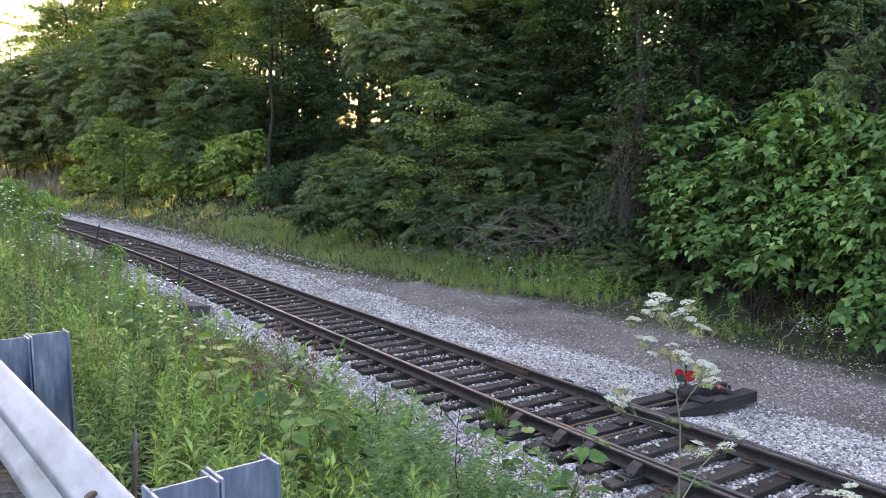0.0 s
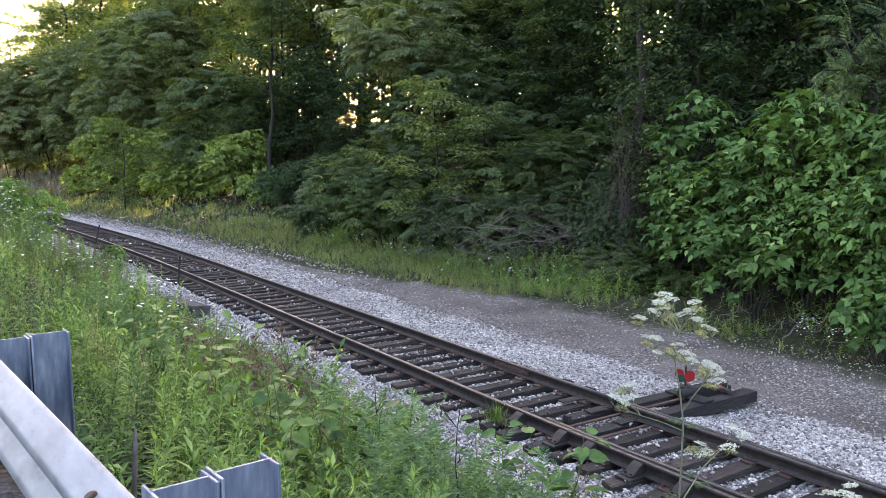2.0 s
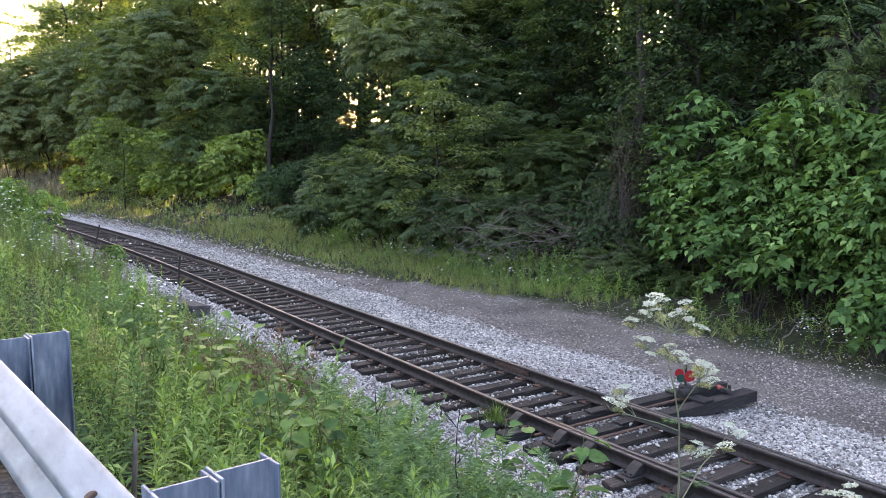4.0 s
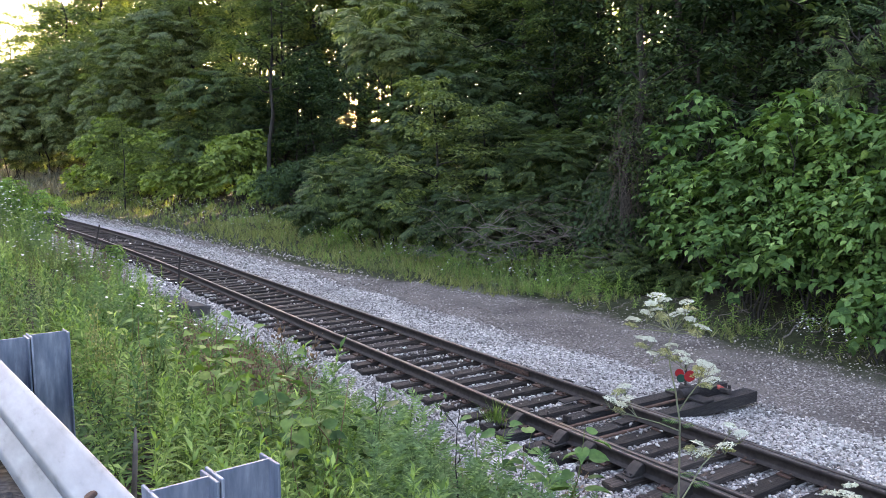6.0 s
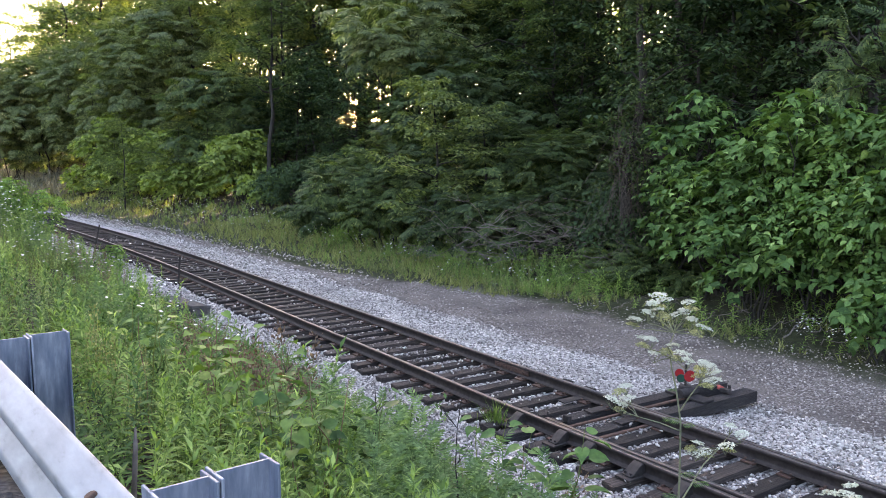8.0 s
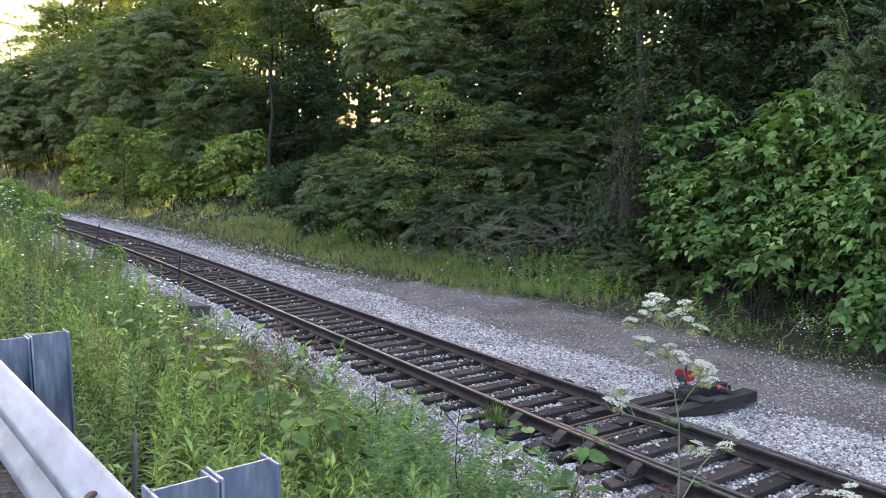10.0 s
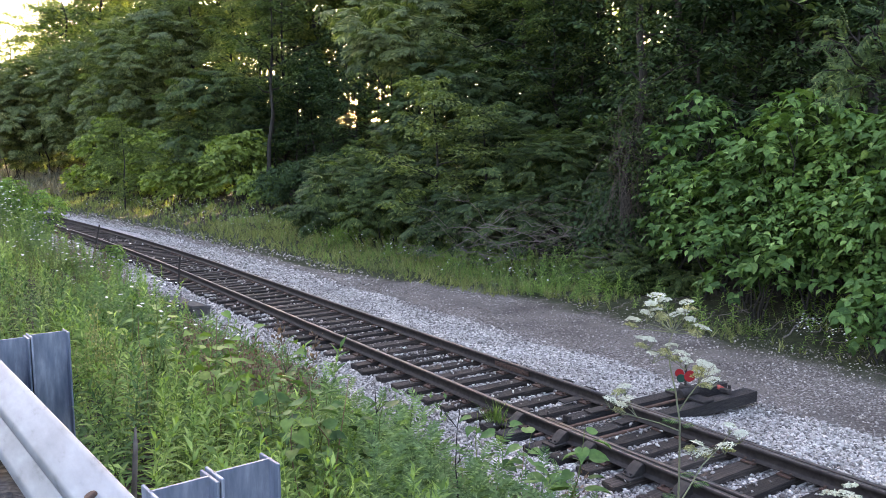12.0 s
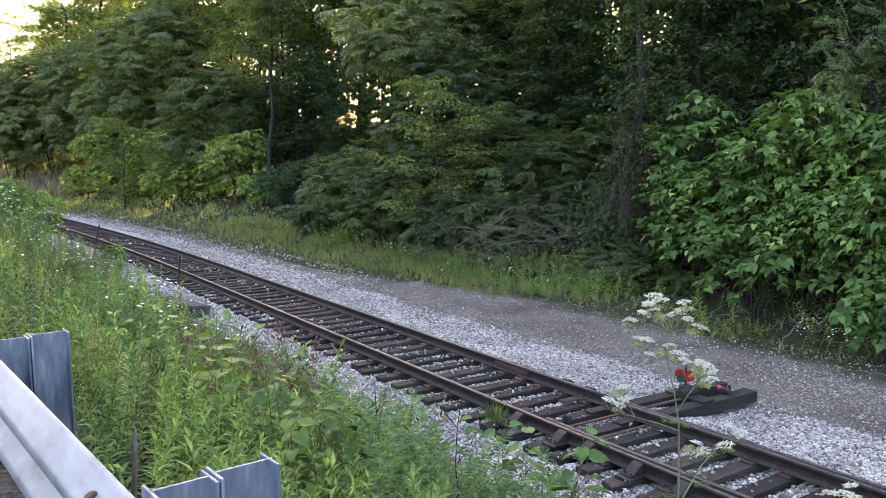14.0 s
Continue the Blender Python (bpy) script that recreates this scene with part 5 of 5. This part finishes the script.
def dark_stalk(seed, bearing, distance, height):
    """A thin dark-stemmed plant with sparse small leaves."""
    r = np.random.default_rng(seed)
    x, y = spot(bearing, distance)
    ob = thing("dark_stemmed_weed", Matrix.Translation((x, y, float(ground_z(x, y)))), "thin dark-stemmed weed with sparse small leaves", "plant", "dark-stemmed weeds on the bank")
    ln = bent_line(r, (0, 0, -0.05), (r.normal(0, 0.04), r.normal(0, 0.04), height), 7, 0.08)
    made = [tube(ln, np.linspace(0.007, 0.002, 7), 5)]
    pos = []
    for k in range(9):
        i = 2 + k % 4
        e = ln[i] + np.array([r.normal(0, 0.12), r.normal(0, 0.12), r.uniform(0.1, 0.25)])
        made.append(tube(bent_line(r, ln[i], e, 4, 0.1), np.linspace(0.003, 0.001, 4), 3))
        pos += [ln[i] * (1 - t) + e * t for t in (0.4, 0.6, 0.8, 1.0)]
    piece("stem", *join(*made), BARK, ob)
    n = len(pos)
    piece("leaves", *place(diamond(0.45), np.array(pos), unit(r.normal(0, 1, (n, 3))), np.tile([0, 0, 1.0], (n, 1)) + r.normal(0, 0.3, (n, 3)), r.uniform(0.03, 0.055, n)), LEAF_WEED_COOL, ob)


for k, (b, d, h) in enumerate(((34.5, 4.5, 1.12), (31.5, 4.7, 1.0), (28.5, 4.6, 0.95), (47.5, 3.9, 0.95), (22, 5.8, 1.0))):
    dark_stalk(800 + k, b, d, h)


def twig_tangle(name, seed, bearing, distance, length, height, n, label, category, thick=0.02, depth=1.2):
    """Bare branches lying and arching over one another, each forked."""
    r = np.random.default_rng(seed)
    x, y = spot(bearing, distance)
    ob = thing(name, facing(x, y, float(ground_z(x, y))), label, category)
    for k in range(n):
        a0 = np.array([r.uniform(-0.5, 0.5) * length, r.uniform(-0.5, 0.5) * depth, r.uniform(0.0, height * 0.6)])
        d = np.array([r.choice([-1, 1]) * r.uniform(0.5, 1), r.normal(0, 0.3), r.uniform(-0.15, 0.55)])
        L = length * r.uniform(0.25, 0.55)
        a1 = a0 + unit(d) * L
        a1[2] = max(0.02, min(a1[2], height))
        ln = bent_line(r, a0, a1, 7, 0.35)
        ln[:, 2] = np.maximum(ln[:, 2], 0.0)
        w = thick * r.uniform(0.4, 1.0)
        made = [tube(ln, np.linspace(w, w * 0.25, 7), 5)]
        for j in range(4):
            i = int(r.integers(2, 6))
            e = ln[i] + unit(d + r.normal(0, 0.6, 3)) * L * r.uniform(0.2, 0.4)
            made.append(tube(bent_line(r, ln[i], e, 4, 0.3), np.linspace(w * 0.45, w * 0.12, 4), 4))
        V, T = join(*made)
        piece("branch", V, T, DEADWOOD, ob)


twig_tangle("brush_pile", 51, 41.6, 26.0, 5.2, 2.2, 64, "tangle of bare grey dead branches under the shrubs", "brush", 0.017)
twig_tangle("dead_brush", 52, 46.0, 23.6, 2.4, 2.6, 22, "bare dead twigs hanging before dark shrubs", "brush", 0.018)
twig_tangle("fallen_branch", 53, 59.2, 18.2, 1.7, 0.75, 3, "pale bare fallen branch lying on the verge", "branch", 0.026, 0.3)
twig_tangle("fallen_branch", 54, 38.3, 20.5, 1.3, 0.15, 3, "grey fallen branch on the cinder edge", "branch", 0.025, 0.4)
twig_tangle("fallen_branch", 55, 44.4, 20.6, 1.2, 0.35, 3, "grey fallen branch in the grass", "branch", 0.03, 0.4)
twig_tangle("dead_brush", 56, 31.2, 29.5, 1.6, 1.0, 8, "bare grey twigs at the foot of shrubs", "brush", 0.018)
twig_tangle("dead_brush", 57, 53, 19.4, 2.0, 0.9, 9, "bare brown twigs under the knotweed", "brush", 0.014)


def vine_tree():
    """A dead leaning trunk hung with vines."""
    r = np.random.default_rng(61)
    x, y = spot(46.3, 24.6)
    ob = thing("vine_hung_tree", facing(x, y, float(ground_z(x, y))), "dead tree hung with brown vines and small leaves", "tree")
    ln = bent_line(r, (0, 0, -0.3), (0.3, 0.4, 10), 8, 0.08)
    V, T = tube(ln, np.linspace(0.2, 0.07, 8), 8)
    piece("trunk", V, T, BARK, ob, smooth_shade=True)
    for k in range(7):
        p0 = ln[4 + k % 4]
        p1 = p0 + [r.uniform(-2.0, 2.4), r.uniform(-0.8, 0.5), r.uniform(-0.8, 1.5)]
        V, T = tube(bent_line(r, p0, p1, 6, 0.4), np.linspace(0.045, 0.012, 6), 5)
        piece("limb", V, T, BARK, ob)
    made = []
    for k in range(70):
        a = r.uniform(-0.65, 0.5)
        z0 = r.uniform(2.0, 5.5)
        L = r.uniform(1.2, 3.2)
        q = np.array([a + 0.03 * z0, r.uniform(-1.0, -0.2), z0])
        made.append(tube(bent_line(r, q, q + [r.normal(0, 0.45), r.normal(0, 0.2), -min(L, z0 - 0.2)], 7, 0.5), [0.008] * 7, 3))
    V, T = join(*made)
    tagged(piece("vines", V, T, VINE, ob, "hanging brown vines"), kind="stuff")
    c = np.stack([r.normal(0.15, 0.5, 220), r.uniform(-0.9, 0.1, 220), r.uniform(2.4, 9.5, 220)], 1)
    V, T = cloud(r, c, r.uniform(0.15, 0.4, 220), 16, BROAD, 0.1, 0.5, 0.6)
    piece("leaves", V, T, LEAF_SUMAC, ob)


vine_tree()


def leaning_sumac():
    """A sumac that reaches out over the knotweed; one branch of it swings."""
    r = np.random.default_rng(71)
    x, y = spot(62.1, 17.6)
    g = float(ground_z(x, y))
    ob = thing("leaning_sumac", facing(x, y, g), "sumac with long feathery leaves leaning out of the wood", "tree")
    hub = np.array([0.0, 0.0, 5.2 - g])
    V, T = tube(bent_line(r, (1.9, 1.2, -0.3), hub, 7, 0.1), np.linspace(0.09, 0.04, 7), 7)
    piece("trunk", V, T, BARK, ob, smooth_shade=True)

    def branch_arrays(tips, n):
        wood_, pos, al, no, sz = [], [], [], [], []
        for t in tips:
            ln = bent_line(r, (0, 0, 0), t, 5, 0.2)
            wood_.append(tube(ln, np.linspace(0.03, 0.01, 5), 5))
            for k in range(n):
                f = (0.3 + 0.7 * (k + 0.5) / n) * 3.99
                c = ln[int(f)] + (ln[int(f) + 1] - ln[int(f)]) * (f - int(f))
                d = unit(np.array(t)) * 0.5 + unit(r.normal(0, 1, 3)) * 0.8
                pos.append(c), al.append(d), no.append(np.array([0, -0.5, 1]) + r.normal(0, 0.3, 3)), sz.append(r.uniform(0.32, 0.55))
        return join(*wood_), place(frond(9, 0.26, 0.2), np.array(pos), np.array(al), np.array(no), np.array(sz))
    W, L = branch_arrays([(-1.4, -0.3, 0.1), (-1.2, -0.4, -0.3), (0.4, -0.3, 0.3), (-0.5, 0.3, 0.1), (0.9, -0.5, 0.2), (0.5, 0, 1.0), (0.9, 0, 0.7), (-0.2, -0.6, 0.5), (-0.7, 0.2, 0.4)], 18)
    for nm, (V, T), m in (("limbs", W, BARK), ("leaves", L, LEAF_WOOD)):
        piece(nm, V, T, m, ob).matrix_basis = Matrix.Translation(hub)
    W, L = branch_arrays([(-1.35, -0.3, 0.72), (-1.0, -0.2, 1.05), (-0.75, -0.5, 0.9), (-0.35, -0.3, 1.15)], 8)
    sw = piece("swaying_branch", *W, BARK, ob, "branch of feathery leaves stirred by the wind")
    sw.matrix_basis = Matrix.Translation(hub)
    piece("branch_leaves", *L, LEAF_WOOD, sw)
    return sw, hub


SWAY, HUB = leaning_sumac()

# shrub and seeding grass at the far end of the bank
for k, (b, d, w, h) in enumerate(((6.0, 34, 2.4, 1.75), (4.3, 34, 2.6, 1.95), (11.1, 30, 0.7, 0.9))):
    leafy_mass("bank_shrub", 1010 + k, b, d, w, h, twig_leaves, SMALL, 0.17, 7, LEAF_WEED, "low green leafy shrub on the bank", "shrub", "shrubs on the bank", 1.1)
p = np.concatenate([bank_spots(700, 46, 70, -9, -4), bank_spots(700, 70, 110, -14, -3)])
a, d = np.radians(bank.uniform(2, 9.5, 900)), bank.uniform(80, 112, 900)
x, y = EYE.x + d * np.sin(a), d * np.cos(a)
p = np.concatenate([p, np.stack([x, y, ground_z(x, y)], 1)[(x - track_x(y) > 4.5)]])
V, T = sow(GC, bank, p, bank.uniform(2.2, 3.6, len(p)), 0.12)
tagged(piece("seeding_grass", V, T, LEAF_MAUVE), "tall mauve seeding grass at the far bank", "grass", kind="stuff")

# wooden stake behind the guard rail
x, y = spot(11.3, 2.9)
V, T = tube([(x, y, float(ground_z(x, y)) - 0.1), (x + 0.012, y, 2.5), (x + 0.03, y - 0.005, 2.78), (x + 0.035, y, 2.85)], [0.011, 0.011, 0.009, 0.003], 7)
tagged(piece("wooden_stake", V, T, DEADWOOD), "thin weathered wooden stake behind the guard rail", "stake")


def marker_post(x, y, h, lean, label):
    g = float(ground_z(x, y))
    bm = box_bm(0.05, 0.035, h + 0.2, (0, 0, h / 2 - 0.1), 0.006)
    ob = part("iron_stake", bm, DARK_IRON)
    ob.matrix_basis = pose(x, y, g, 0, lean, 20)
    tagged(ob, label, "stake")


marker_post(-1.2, 24.4, 0.85, 7, "short dark iron stake leaning beside the rail")
marker_post(-2.1, 32.8, 1.4, 15, "leaning dark iron stake among the weeds")
marker_post(-1.9, 56.0, 0.9, 0, "dark iron stake far down the track")
bm = box_bm(0.5, 1.9, 0.3, (0, 0, 0), 0.04)
for v in bm.verts:
    v.co += Vector((random.uniform(-0.02, 0.02), random.uniform(-0.03, 0.03), random.uniform(-0.02, 0.02)))
ob = part("concrete_slab", bm, CONCRETE)
ob.matrix_basis = pose(-2.15, 20.4, -0.02, 0, 3, 8)
tagged(ob, "weathered dark concrete slab beside the ballast", "slab")
# a tuft of grass growing at the rail
tu = np.random.default_rng(5)
V, T = sow(GC, tu, np.column_stack([tu.normal(-1.0, 0.05, 9), tu.normal(8.9, 0.07, 9), np.full(9, -0.04)]), tu.uniform(0.6, 0.95, 9), 0.3)
tagged(piece("grass_tuft", V, T, LEAF_FRESH), "fresh green grass tuft growing against the rail", "grass")


def motions():
    swing = [(0.0, 5), (0.5, 8), (1.0, -1), (1.5, 3.5), (2.0, 17), (2.5, 0.5), (3.0, -19.5), (3.5, -14), (4.0, 1), (4.5, 4), (5.0, -3), (5.5, -2.5), (6.0, 3.5), (6.5, -2.5), (7.0, -4), (7.5, 3.5), (8.0, 6.5),
             (8.5, 1), (9.0, -3), (9.5, 2), (10.0, 0), (10.5, -1), (11.0, -1), (11.5, 3.5), (12.0, 3.5), (12.5, -1), (13.0, -1), (13.5, 0.5), (14.0, -1)]
    walk(UPPER, [(t, pose(0, 0, PIVOT, 0, math.degrees(d / 406), 0)) for t, d in swing])
    bow = [(0.0, 13), (0.5, 10.5), (1.0, 10), (1.5, 6.5), (2.0, 1.5), (2.5, 0.5), (3.0, 0.8), (4.0, 1.2), (5.5, 0.6), (6.5, 0), (7.5, -1), (8.0, -1), (9.0, -0.8), (10.5, -1.2), (12.0, -1.2), (14.0, -1.2)]
    walk(SWAY, [(t, Matrix.Translation(HUB) @ pose(0, 0, 0, 0, a, 0)) for t, a in bow])


motions()
